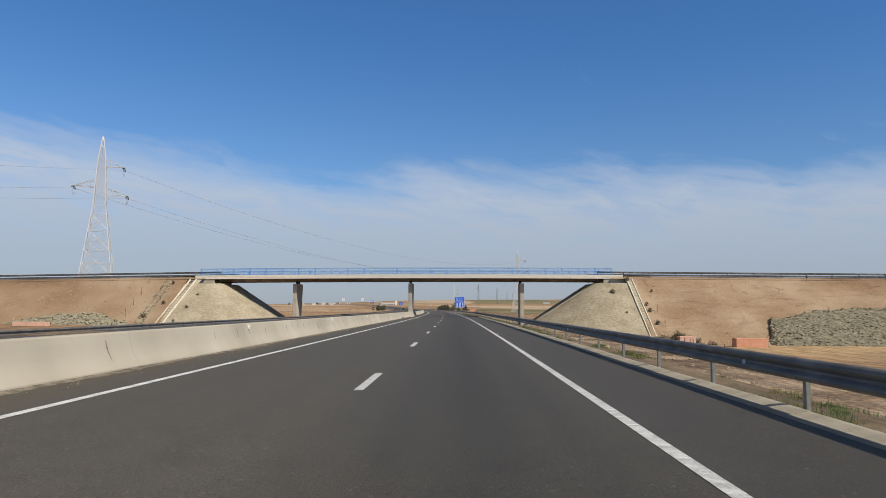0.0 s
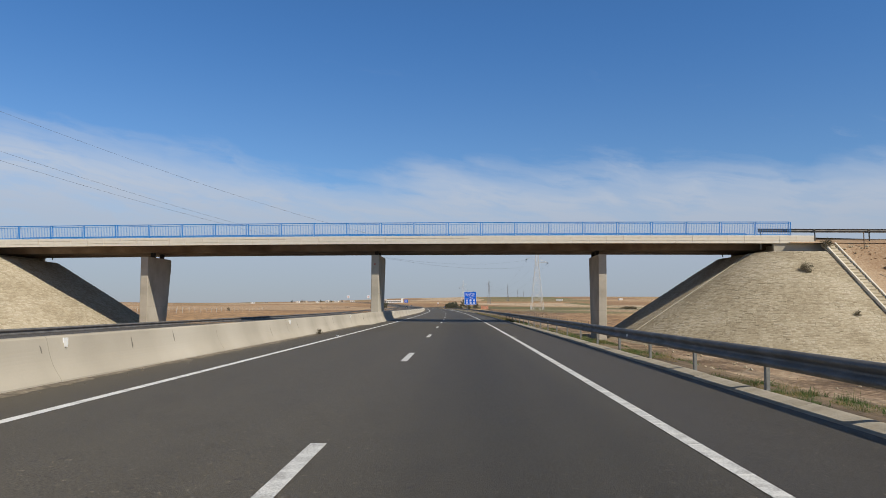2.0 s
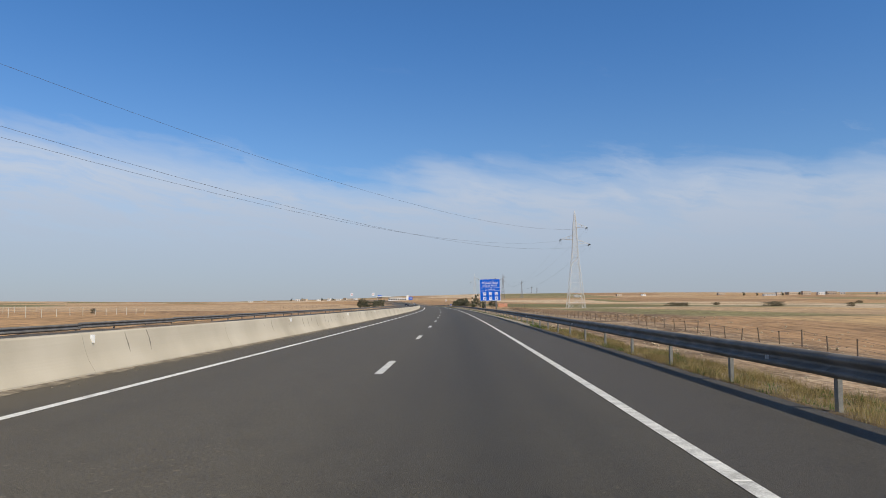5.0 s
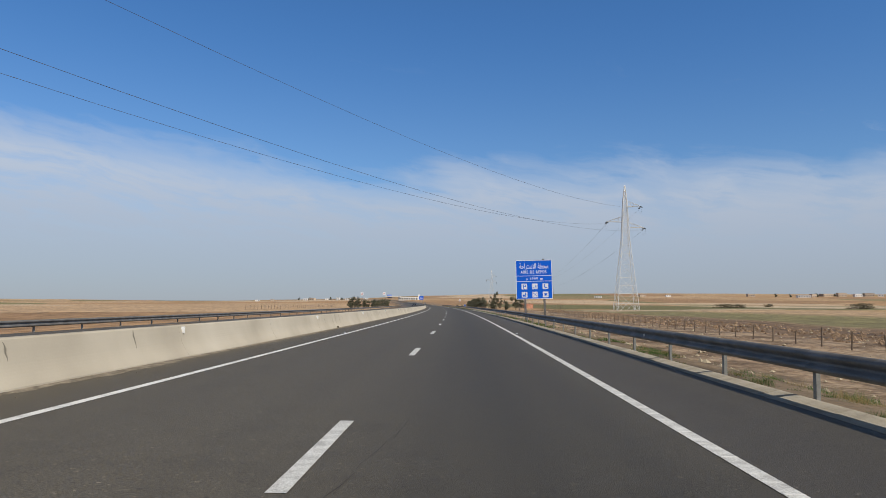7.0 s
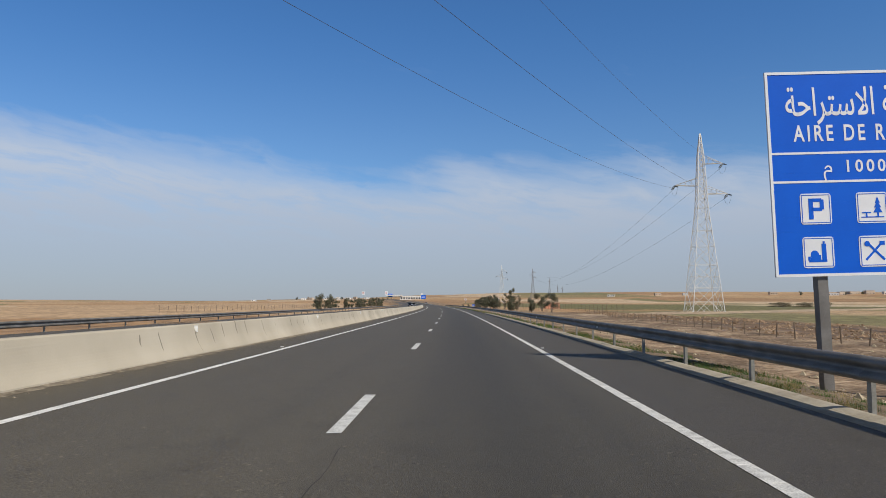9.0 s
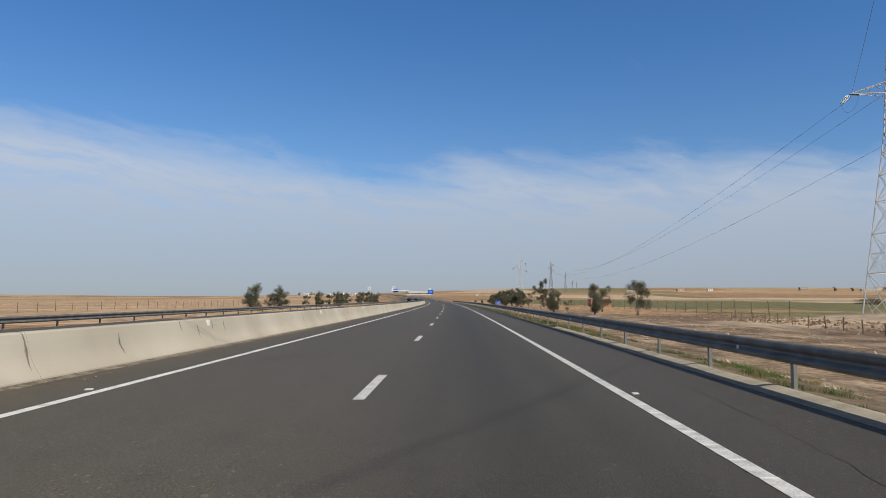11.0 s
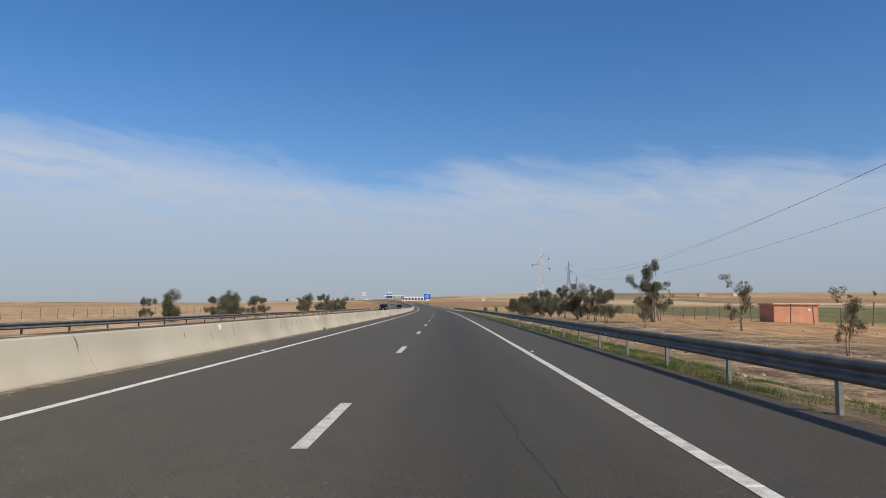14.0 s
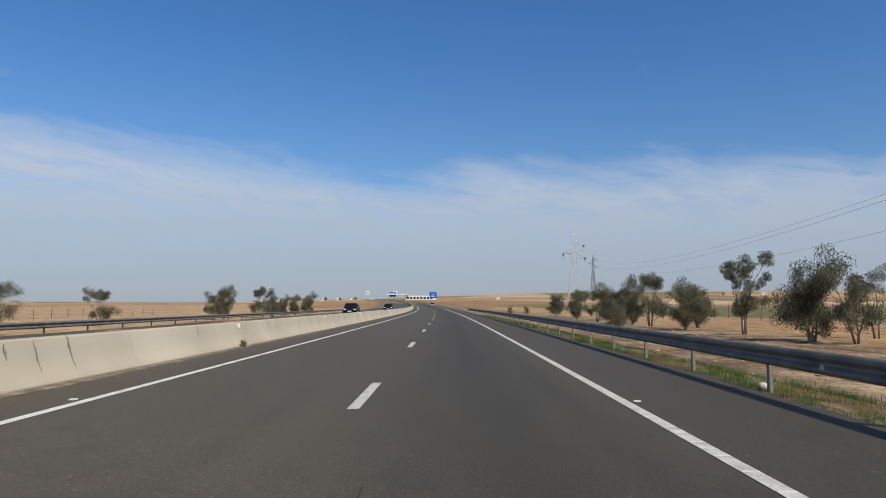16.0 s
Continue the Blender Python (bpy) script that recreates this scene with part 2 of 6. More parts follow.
def concrete_material(name, shades, scale=0.7, streaks=0.0, streak_freq=0.95, bump=0.25):
    """Concrete with cloudy tone; streaks: dark cracks and runs that fall from the top edge (UV: along, height)."""
    m = material(name, shades, scale, 0.88, 0, bump, 26.0, "UV" if streaks else "Object", (1, 1, 1), 0.08 if streaks else 0.2)
    if not streaks:
        return m
    nt = m.node_tree
    L = nt.links.new
    b = nt.nodes["Principled BSDF"]
    base = b.inputs["Base Color"].links[0].from_socket
    uv = node_of(m, "ShaderNodeTexCoord")
    sep = node_of(m, "ShaderNodeSeparateXYZ")
    L(uv.outputs["UV"], sep.inputs[0])

    def f(op, a, b=None, clamp=False):
        n = node_of(m, "ShaderNodeMath")
        n.operation, n.use_clamp = op, clamp
        for k, x in enumerate((a, b)):
            if x is None:
                continue
            if isinstance(x, (int, float)):
                n.inputs[k].default_value = x
            else:
                L(x, n.inputs[k])
        return n.outputs[0]

    u, v = f("MULTIPLY", sep.outputs["X"], streak_freq), sep.outputs["Y"]
    cell = f("FLOOR", u)
    white = node_of(m, "ShaderNodeTexWhiteNoise")
    white.noise_dimensions = "1D"
    L(cell, white.inputs["W"])
    rgb = node_of(m, "ShaderNodeSeparateColor")
    L(white.outputs["Color"], rgb.inputs[0])
    wob = node_of(m, "ShaderNodeTexNoise", Scale=3.0, Detail=2.0)
    L(uv.outputs["UV"], wob.inputs["Vector"])
    lean = f("MULTIPLY", f("SUBTRACT", wob.outputs["Fac"], 0.5), 0.22)
    gap = f("ABSOLUTE", f("ADD", f("SUBTRACT", f("FRACT", u), f("ADD", f("MULTIPLY", rgb.outputs[0], 0.5), 0.25)), lean))
    top = f("ADD", f("MULTIPLY", rgb.outputs[1], 0.22), 0.56)
    low = f("ADD", f("MULTIPLY", rgb.outputs[2], 0.32), 0.16)
    inside = f("MULTIPLY", f("GREATER_THAN", v, low), f("LESS_THAN", v, top))
    taper = f("DIVIDE", f("SUBTRACT", v, low), f("SUBTRACT", top, low))
    bulge = f("MULTIPLY", f("MULTIPLY", taper, f("SUBTRACT", 1.05, taper)), 4.0)
    half = f("MULTIPLY", f("ADD", f("MULTIPLY", bulge, 0.03), 0.006), streak_freq)
    line = f("SUBTRACT", 1.0, f("DIVIDE", gap, half), True)
    big = node_of(m, "ShaderNodeTexNoise", Scale=0.045, Detail=2.0)
    L(uv.outputs["UV"], big.inputs["Vector"])
    there = f("LESS_THAN", white.outputs["Value"], f("MULTIPLY", f("SUBTRACT", big.outputs["Fac"], 0.36, True), 2.6))
    mask = f("MULTIPLY", f("MULTIPLY", line, inside), f("MULTIPLY", there, streaks * 1.3), True)
    mix = node_of(m, "ShaderNodeMix")
    mix.data_type = "RGBA"
    L(mask, mix.inputs["Factor"])
    L(base, mix.inputs["A"])
    mix.inputs["B"].default_value = (0.12, 0.105, 0.08, 1)
    L(mix.outputs["Result"], b.inputs["Base Color"])
    return m


M_ASPHALT = asphalt_material("asphalt", (0.038, 0.033, 0.0240), (0.094, 0.0813, 0.0588), ((1.75, 2.3, 0.74), (1.75, 0.7, 0.86), (0.95, 0.4, 0.93), (2.75, 0.4, 0.90), (-0.9, 0.35, 0.95), (-2.7, 0.35, 0.95)))
M_ASPHALT_EDGE = asphalt_material("asphalt_shoulder", (0.043, 0.0375, 0.029), (0.080, 0.0695, 0.0535), ())
M_PAINT = material("road_paint", ((0.52, 0.52, 0.50), (0.76, 0.76, 0.73), (0.84, 0.84, 0.81)), 3.0, 0.6, 0, 0.3, 60, spread=0.5)
M_PAINT_WORN = material("worn_road_paint", ((0.40, 0.40, 0.385), (0.58, 0.585, 0.565), (0.72, 0.725, 0.70)), 5.0, 0.7, 0, 0.4, 55, spread=0.9)
M_BARRIER = concrete_material("barrier_concrete", ((0.37, 0.325, 0.25), (0.46, 0.41, 0.32), (0.53, 0.48, 0.385)), 0.30, 0.8, bump=0.05)
M_CONC = concrete_material("bridge_concrete", ((0.36, 0.32, 0.25), (0.47, 0.42, 0.33), (0.53, 0.48, 0.385)), 0.6)
# brown stain, with the shade under the deck also put into the colour
M_CONC_DARK = concrete_material("soffit_concrete_shaded", ((0.125, 0.090, 0.064), (0.20, 0.15, 0.112), (0.29, 0.235, 0.185)), 0.55, bump=0.5)
M_CORNICE = concrete_material("cornice_concrete", ((0.62, 0.56, 0.44), (0.74, 0.68, 0.56), (0.80, 0.74, 0.62)), 0.8)
M_GUTTER = concrete_material("gutter_concrete", ((0.29, 0.25, 0.185), (0.41, 0.36, 0.27), (0.50, 0.445, 0.345)), 1.3, bump=0.5)
M_STEEL = material("galvanised_steel", ((0.105, 0.099, 0.090), (0.15, 0.143, 0.132), (0.21, 0.202, 0.188)), 1.6, 0.6, 0.2, 0.05, 40, spread=0.4)
M_POST = material("post_steel", ((0.17, 0.17, 0.15), (0.25, 0.245, 0.22), (0.34, 0.33, 0.29)), 3.0, 0.65, 0.2, 0.1, 40, spread=0.4)
M_PYLON = material("pylon_steel", ((0.62, 0.62, 0.60), (0.74, 0.74, 0.72)), 0.6, 0.5, 0.3, 0.0, 9)
M_PYLON_FAR = material("dull_pylon_steel", ((0.24, 0.24, 0.25), (0.30, 0.30, 0.31)), 0.6, 0.6, 0.3, 0.0, 9)
M_WIRE = material("wire_aluminium", ((0.10, 0.10, 0.11), (0.15, 0.15, 0.16)), 0.5, 0.5, 0.6, 0.0, 5)
M_INSUL = material("insulator_glass", ((0.05, 0.055, 0.05), (0.10, 0.11, 0.10)), 3.0, 0.25, 0.0, 0.0, 9)
M_BLUE_RAIL = material("blue_rail_paint", ((0.006, 0.17, 0.52), (0.012, 0.22, 0.62), (0.03, 0.27, 0.68)), 1.2, 0.45, 0.0, 0.05, 30)
M_SIGN_BLUE = material("sign_blue_sheet", ((0.0, 0.10, 0.60), (0.0, 0.115, 0.66)), 1.5, 0.6, 0.0, 0.02, 20)
M_SIGN_WHITE = material("sign_white_sheet", ((0.70, 0.72, 0.74), (0.80, 0.81, 0.82)), 2.0, 0.5, 0.0, 0.02, 20)
M_REFLECT = material("reflector_white", ((0.72, 0.72, 0.70), (0.82, 0.82, 0.80)), 6.0, 0.4, 0.0, 0.0, 20)
M_RED = material("red_plate", ((0.42, 0.03, 0.02), (0.52, 0.05, 0.03)), 6.0, 0.5, 0.0, 0.0, 20)
M_SOIL = material("embankment_soil", ((0.215, 0.128, 0.070), (0.295, 0.188, 0.107), (0.345, 0.236, 0.143), (0.43, 0.315, 0.205)), 0.12, 0.95, 0, 1.0, 6.0, spread=0.75)
M_STONE = material("paving_stone", ((0.32, 0.265, 0.175), (0.41, 0.35, 0.24), (0.50, 0.435, 0.32)), 0.35, 0.95, 0, 0.8, 6, spread=0.8, island=True, each=0.35)
M_MORTAR = material("mortar_bed", ((0.36, 0.30, 0.20), (0.45, 0.38, 0.265)), 0.8, 0.95, 0, 0.7, 9, spread=0.5)
M_RIPRAP = material("riprap_stone", ((0.17, 0.15, 0.10), (0.28, 0.25, 0.17), (0.38, 0.34, 0.24)), 2.0, 0.95, 0, 0.6, 12, island=True, each=0.5)
M_DUST = material("road_dust", ((0.10, 0.084, 0.062), (0.19, 0.158, 0.115), (0.30, 0.255, 0.19)), 3.5, 0.95, 0, 0.8, 22, spread=0.9)
M_PINK = material("salmon_plaster", ((0.58, 0.26, 0.155), (0.68, 0.34, 0.215)), 1.2, 0.9, 0, 0.3, 18)
M_PINK_PALE = material("pale_salmon_plaster", ((0.62, 0.36, 0.26), (0.74, 0.47, 0.35)), 1.2, 0.9, 0, 0.3, 18)
M_WHITE_WALL = material("white_plaster", ((0.68, 0.66, 0.62), (0.80, 0.78, 0.75)), 0.5, 0.85, 0, 0.1, 8)
M_TAN_WALL = material("tan_plaster", ((0.45, 0.36, 0.27), (0.55, 0.45, 0.35)), 0.5, 0.85, 0, 0.1, 8)
M_DARK_GLASS = material("dark_window", ((0.02, 0.025, 0.03), (0.03, 0.035, 0.04)), 1, 0.15, 0, 0, 5)
M_FENCE = material("weathered_fence_post", ((0.13, 0.095, 0.065), (0.24, 0.18, 0.125)), 4, 0.9, 0, 0.3, 30)
M_FENCE_PALE = material("pale_concrete_post", ((0.50, 0.46, 0.38), (0.62, 0.58, 0.50)), 3, 0.9, 0, 0.3, 30)
M_BARK = material("eucalyptus_bark", ((0.17, 0.125, 0.09), (0.30, 0.235, 0.18), (0.42, 0.36, 0.29)), 2.5, 0.95, 0, 0.8, 16, stretch=(1, 1, 0.3))
M_LEAF = material("eucalyptus_leaves", ((0.062, 0.069, 0.038), (0.13, 0.132, 0.080), (0.235, 0.226, 0.152)), 0.7, 0.7, 0, 0, 6, island=True, each=0.34)
M_LEAF_DRY = material("dry_eucalyptus_leaves", ((0.11, 0.10, 0.058), (0.18, 0.155, 0.098), (0.26, 0.22, 0.15)), 0.7, 0.9, 0, 0, 6, island=True, each=0.28)
M_GRASS = material("verge_grass_green", ((0.036, 0.078, 0.017), (0.070, 0.136, 0.032), (0.130, 0.210, 0.055)), 0.6, 0.95, 0, 0, 3, island=True, each=0.25)
M_STRAW = material("verge_grass_dry", ((0.16, 0.12, 0.045), (0.30, 0.23, 0.095), (0.42, 0.33, 0.15)), 0.6, 0.95, 0, 0, 3, island=True, each=0.25)
M_CAR_DARK = material("dark_blue_car_paint", ((0.010, 0.016, 0.035), (0.014, 0.022, 0.045)), 2, 0.25, 0.3, 0, 10)
M_CAR_SILVER = material("silver_car_paint", ((0.42, 0.43, 0.45), (0.48, 0.49, 0.50)), 2, 0.3, 0.6, 0, 10)
M_TYRE = material("tyre_rubber", ((0.018, 0.018, 0.018), (0.03, 0.03, 0.03)), 6, 0.85, 0, 0.2, 40)
M_CLOD = material("ploughed_clods", ((0.17, 0.108, 0.062), (0.26, 0.17, 0.10), (0.36, 0.25, 0.155)), 1.2, 0.97, 0, 0.6, 9, island=True, each=0.6)
M_LAMP = material("lamp_lens", ((0.65, 0.66, 0.68), (0.78, 0.79, 0.80)), 6, 0.15, 0, 0, 40)


M_SIGN_BLUE.node_tree.nodes["Principled BSDF"].inputs["Specular IOR Level"].default_value = 0.2


def let_light_through(m, share):
    """Thin leaves pass on part of the light."""
    nt = m.node_tree
    b = nt.nodes["Principled BSDF"]
    out = [n for n in nt.nodes if n.bl_idname == "ShaderNodeOutputMaterial"][0]
    tr, mx = nt.nodes.new("ShaderNodeBsdfTranslucent"), nt.nodes.new("ShaderNodeMixShader")
    nt.links.new(b.inputs["Base Color"].links[0].from_socket, tr.inputs["Color"])
    mx.inputs[0].default_value = share
    nt.links.new(b.outputs[0], mx.inputs[1])
    nt.links.new(tr.outputs[0], mx.inputs[2])
    nt.links.new(mx.outputs[0], out.inputs["Surface"])


for _m in (M_LEAF, M_LEAF_DRY, M_GRASS, M_STRAW):
    let_light_through(_m, 0.35)


def ground_material():
    """Dry soil: stubble, ploughed and green fields far off, stony earth close by."""
    m = material("dry_ground", ((0.12, 0.076, 0.043), (0.215, 0.143, 0.083), (0.315, 0.222, 0.138), (0.42, 0.318, 0.212)), 0.30, 0.97, 0, 1.0, 4.5, "Object", (1, 1, 1), 1.0)
    nt = m.node_tree
    L = nt.links.new
    b = nt.nodes["Principled BSDF"]
    base = b.inputs["Base Color"].links[0].from_socket
    uv = node_of(m, "ShaderNodeTexCoord")

    def mul(a, c, t):
        x = node_of(m, "ShaderNodeMix")
        x.data_type, x.blend_type = "RGBA", t
        L(a, x.inputs["A"])
        L(c, x.inputs["B"])
        return x

    # fields: long cells, each with its own crop
    warp = node_of(m, "ShaderNodeTexNoise", Scale=0.004, Detail=2.0)
    L(uv.outputs["UV"], warp.inputs["Vector"])
    wm = node_of(m, "ShaderNodeVectorMath")
    wm.operation = "MULTIPLY_ADD"
    L(warp.outputs["Color"], wm.inputs[0])
    wm.inputs[1].default_value = (120, 90, 0)
    L(uv.outputs["UV"], wm.inputs[2])
    mp = node_of(m, "ShaderNodeMapping", Scale=(1 / 260, 1 / 150, 1))
    L(wm.outputs[0], mp.inputs["Vector"])
    vo = node_of(m, "ShaderNodeTexVoronoi", Scale=1.0)
    L(mp.outputs[0], vo.inputs["Vector"])
    sp = node_of(m, "ShaderNodeSeparateColor")
    L(vo.outputs["Color"], sp.inputs[0])
    cr = node_of(m, "ShaderNodeValToRGB")
    cr.color_ramp.interpolation = "CONSTANT"
    e = cr.color_ramp.elements
    table = ((0.0, (0.44, 0.265, 0.125)), (0.2, (0.52, 0.355, 0.205)), (0.36, (0.36, 0.215, 0.105)), (0.50, (0.20, 0.19, 0.075)), (0.58, (0.58, 0.44, 0.29)), (0.74, (0.48, 0.32, 0.165)), (0.92, (0.27, 0.215, 0.095)))
    while len(e) < len(table):
        e.new(0.5)
    for k, (pos, col) in enumerate(table):
        e[k].position, e[k].color = pos, (*col, 1)
    L(sp.outputs[0], cr.inputs[0])
    # how far from the road: UV's second value is metres across
    sep = node_of(m, "ShaderNodeSeparateXYZ")
    L(uv.outputs["UV"], sep.inputs[0])
    ab = node_of(m, "ShaderNodeMath")
    ab.operation = "ABSOLUTE"
    L(sep.outputs["Y"], ab.inputs[0])
    mr = node_of(m, "ShaderNodeMapRange")
    L(ab.outputs[0], mr.inputs[0])
    for i, x in zip((1, 2, 3, 4), (19.0, 24.0, 0.0, 0.85)):
        mr.inputs[i].default_value = x
    mix = node_of(m, "ShaderNodeMix")
    mix.data_type = "RGBA"
    L(mr.outputs[0], mix.inputs["Factor"])
    L(base, mix.inputs["A"])
    grain = node_of(m, "ShaderNodeTexNoise", Scale=0.05, Detail=6.0)
    L(uv.outputs["Object"], grain.inputs["Vector"])
    gr = node_of(m, "ShaderNodeMapRange")
    L(grain.outputs["Fac"], gr.inputs[0])
    for i, x in zip((1, 2, 3, 4), (0.3, 0.7, 0.78, 1.2)):
        gr.inputs[i].default_value = x
    # one long green field on the right-hand side
    def window(sock, a, b, c, d):
        up, down = node_of(m, "ShaderNodeMapRange"), node_of(m, "ShaderNodeMapRange")
        for n, lo, hi in ((up, a, b), (down, d, c)):
            L(sock, n.inputs[0])
            for i, x in zip((1, 2, 3, 4), (lo, hi, 0.0, 1.0)):
                n.inputs[i].default_value = x
        t = node_of(m, "ShaderNodeMath")
        t.operation = "MULTIPLY"
        L(up.outputs[0], t.inputs[0])
        L(down.outputs[0], t.inputs[1])
        return t.outputs[0]
    ws = node_of(m, "ShaderNodeSeparateXYZ")
    L(wm.outputs[0], ws.inputs[0])
    gm = node_of(m, "ShaderNodeMath")
    gm.operation = "MULTIPLY"
    L(window(ws.outputs["X"], 500, 505, 905, 925), gm.inputs[0])
    L(window(ws.outputs["Y"], 92, 94, 250, 256), gm.inputs[1])
    green = node_of(m, "ShaderNodeMix")
    green.data_type = "RGBA"
    L(gm.outputs[0], green.inputs["Factor"])
    L(cr.outputs[0], green.inputs["A"])
    green.inputs["B"].default_value = (0.175, 0.175, 0.065, 1)
    # strips of the near fields: ploughed ridge, thin green crop, brown fallow, a sandy track across
    tint = green.outputs["Result"]
    us = sep.outputs["X"]
    thin = node_of(m, "ShaderNodeTexNoise", Scale=0.06, Detail=5.0)
    L(uv.outputs["UV"], thin.inputs["Vector"])
    wavy = node_of(m, "ShaderNodeMath")
    wavy.operation = "MULTIPLY_ADD"
    L(thin.outputs["Fac"], wavy.inputs[0])
    wavy.inputs[1].default_value = 9.0
    L(sep.outputs["Y"], wavy.inputs[2])
    slant = node_of(m, "ShaderNodeMath")
    slant.operation = "MULTIPLY_ADD"
    L(wavy.outputs[0], slant.inputs[0])
    slant.inputs[1].default_value = -0.9
    L(us, slant.inputs[2])
    for socket, spans, colour, part_s in (("lat", (150, 156, 420, 470), (0.60, 0.475, 0.335), (60, 80, 700, 760)), ("lat", (40, 44, 148, 152), (0.50, 0.335, 0.165), (60, 80, 420, 440)), ("lat", (34, 38, 112, 122), (0.47, 0.325, 0.19), (235, 260, 420, 440)), ("lat", (36, 39, 62, 78), (0.20, 0.185, 0.075), (235, 260, 430, 445)), ("lat", (21, 22.5, 35, 39), (0.15, 0.094, 0.054), (225, 250, 415, 435)), ("lat", (42, 45, 190, 205), (0.145, 0.145, 0.048), (440, 470, 760, 800)), ("lat", (250, 254, 300, 310), (0.30, 0.27, 0.14), (300, 340, 900, 960)), ("slant", (352, 356, 372, 378), (0.50, 0.385, 0.265), (380, 390, 760, 780))):
        gate = node_of(m, "ShaderNodeMath")
        gate.operation = "MULTIPLY"
        L(window(wavy.outputs[0] if socket == "lat" else slant.outputs[0], *spans), gate.inputs[0])
        L(window(us, *part_s), gate.inputs[1])
        lay = node_of(m, "ShaderNodeMix")
        lay.data_type = "RGBA"
        L(gate.outputs[0], lay.inputs["Factor"])
        L(tint, lay.inputs["A"])
        lay.inputs["B"].default_value = (*colour, 1)
        tint = lay.outputs["Result"]
    crop = mul(tint, gr.outputs[0], "MULTIPLY")
    crop.inputs["Factor"].default_value = 1.0
    L(crop.outputs["Result"], mix.inputs["B"])
    # weedy, littered strip behind the rail
    strip = node_of(m, "ShaderNodeMix")
    strip.data_type = "RGBA"
    half = node_of(m, "ShaderNodeMath")
    half.operation = "MULTIPLY"
    L(window(wavy.outputs[0], 6.5, 8.0, 11.6, 14.5), half.inputs[0])
    half.inputs[1].default_value = 0.8
    L(half.outputs[0], strip.inputs["Factor"])
    L(mix.outputs["Result"], strip.inputs["A"])
    strip.inputs["B"].default_value = (0.165, 0.120, 0.070, 1)
    # litter and furrows that run with the road
    mpl = node_of(m, "ShaderNodeMapping", Scale=(0.16, 0.9, 1))
    L(uv.outputs["UV"], mpl.inputs["Vector"])
    rows = node_of(m, "ShaderNodeTexNoise", Scale=1.0, Detail=6.0, Roughness=0.7)
    L(mpl.outputs[0], rows.inputs["Vector"])
    rr = node_of(m, "ShaderNodeMapRange")
    L(rows.outputs["Fac"], rr.inputs[0])
    for i, x in zip((1, 2, 3, 4), (0.36, 0.60, 0.50, 1.22)):
        rr.inputs[i].default_value = x
    done = mul(strip.outputs["Result"], rr.outputs[0], "MULTIPLY")
    done.inputs["Factor"].default_value = 1.0
    L(done.outputs["Result"], b.inputs["Base Color"])
    for n in nt.nodes:
        if n.bl_idname == "ShaderNodeBump":
            n.inputs["Distance"].default_value = 0.10
    return m


M_GROUND = ground_material()


# ---- mesh helpers ----
def mesh_of(name, bm, mat, flat=True):
    me = bpy.data.meshes.new(name)
    bm.to_mesh(me)
    bm.free()
    me.materials.append(mat)
    if not flat:
        for p in me.polygons:
            p.use_smooth = True
    return me


def part(name, bm, mat, parent=None, label="", m=None, flat=True):
    me = bm if isinstance(bm, bpy.types.Mesh) else mesh_of(name, bm, mat, flat)
    ob = new(name, me)
    if parent is not None:
        ob.parent = parent
    if m is not None:
        ob.matrix_basis = m
    if label:
        ob["label"] = label
    return ob


def empty(name, m, label, category, group="", kind=""):
    ob = new(name)
    ob.empty_display_size = 0.3
    ob.matrix_basis = m
    return tagged(ob, label, category, group, kind)


def box(bm, size, at=(0, 0, 0), m=None, bevel=0.0):
    """A box of that size, centred at that place."""
    made = bmesh.ops.create_cube(bm, size=1.0, matrix=(m or Matrix()) @ Matrix.Translation(at) @ Matrix.Diagonal((*size, 1)))
    if bevel:
        edges = list({e for v in made["verts"] for e in v.link_edges})
        bmesh.ops.bevel(bm, geom=edges, offset=bevel, segments=1, affect="EDGES", profile=0.5)
    return bm


def bar(bm, a, b, r, sides=4, r2=None):
    """A straight bar from a to b."""
    a, b = Vector(a), Vector(b)
    d = b - a
    q = d.to_track_quat("Z", "Y").to_matrix().to_4x4()
    bmesh.ops.create_cone(bm, cap_ends=True, segments=sides, radius1=r, radius2=r if r2 is None else r2, depth=d.length, matrix=Matrix.Translation((a + b) / 2) @ q)
    return bm


def boxed(*sizes_at):
    bm = bmesh.new()
    for size, at in sizes_at:
        box(bm, size, at)
    return bm


def raw(name, verts, faces, mat, uvs=None, flat=True):
    me = bpy.data.meshes.new(name)
    me.from_pydata(verts, [], faces)
    if uvs is not None:
        lay = me.uv_layers.new(name="UVMap")
        idx = np.zeros(len(me.loops), dtype=np.int32)
        me.loops.foreach_get("vertex_index", idx)
        lay.data.foreach_set("uv", np.array(uvs, dtype=np.float32)[idx].ravel())
    me.materials.append(mat)
    if not flat:
        me.polygons.foreach_set("use_smooth", [True] * len(me.polygons))
    me.update()
    return me


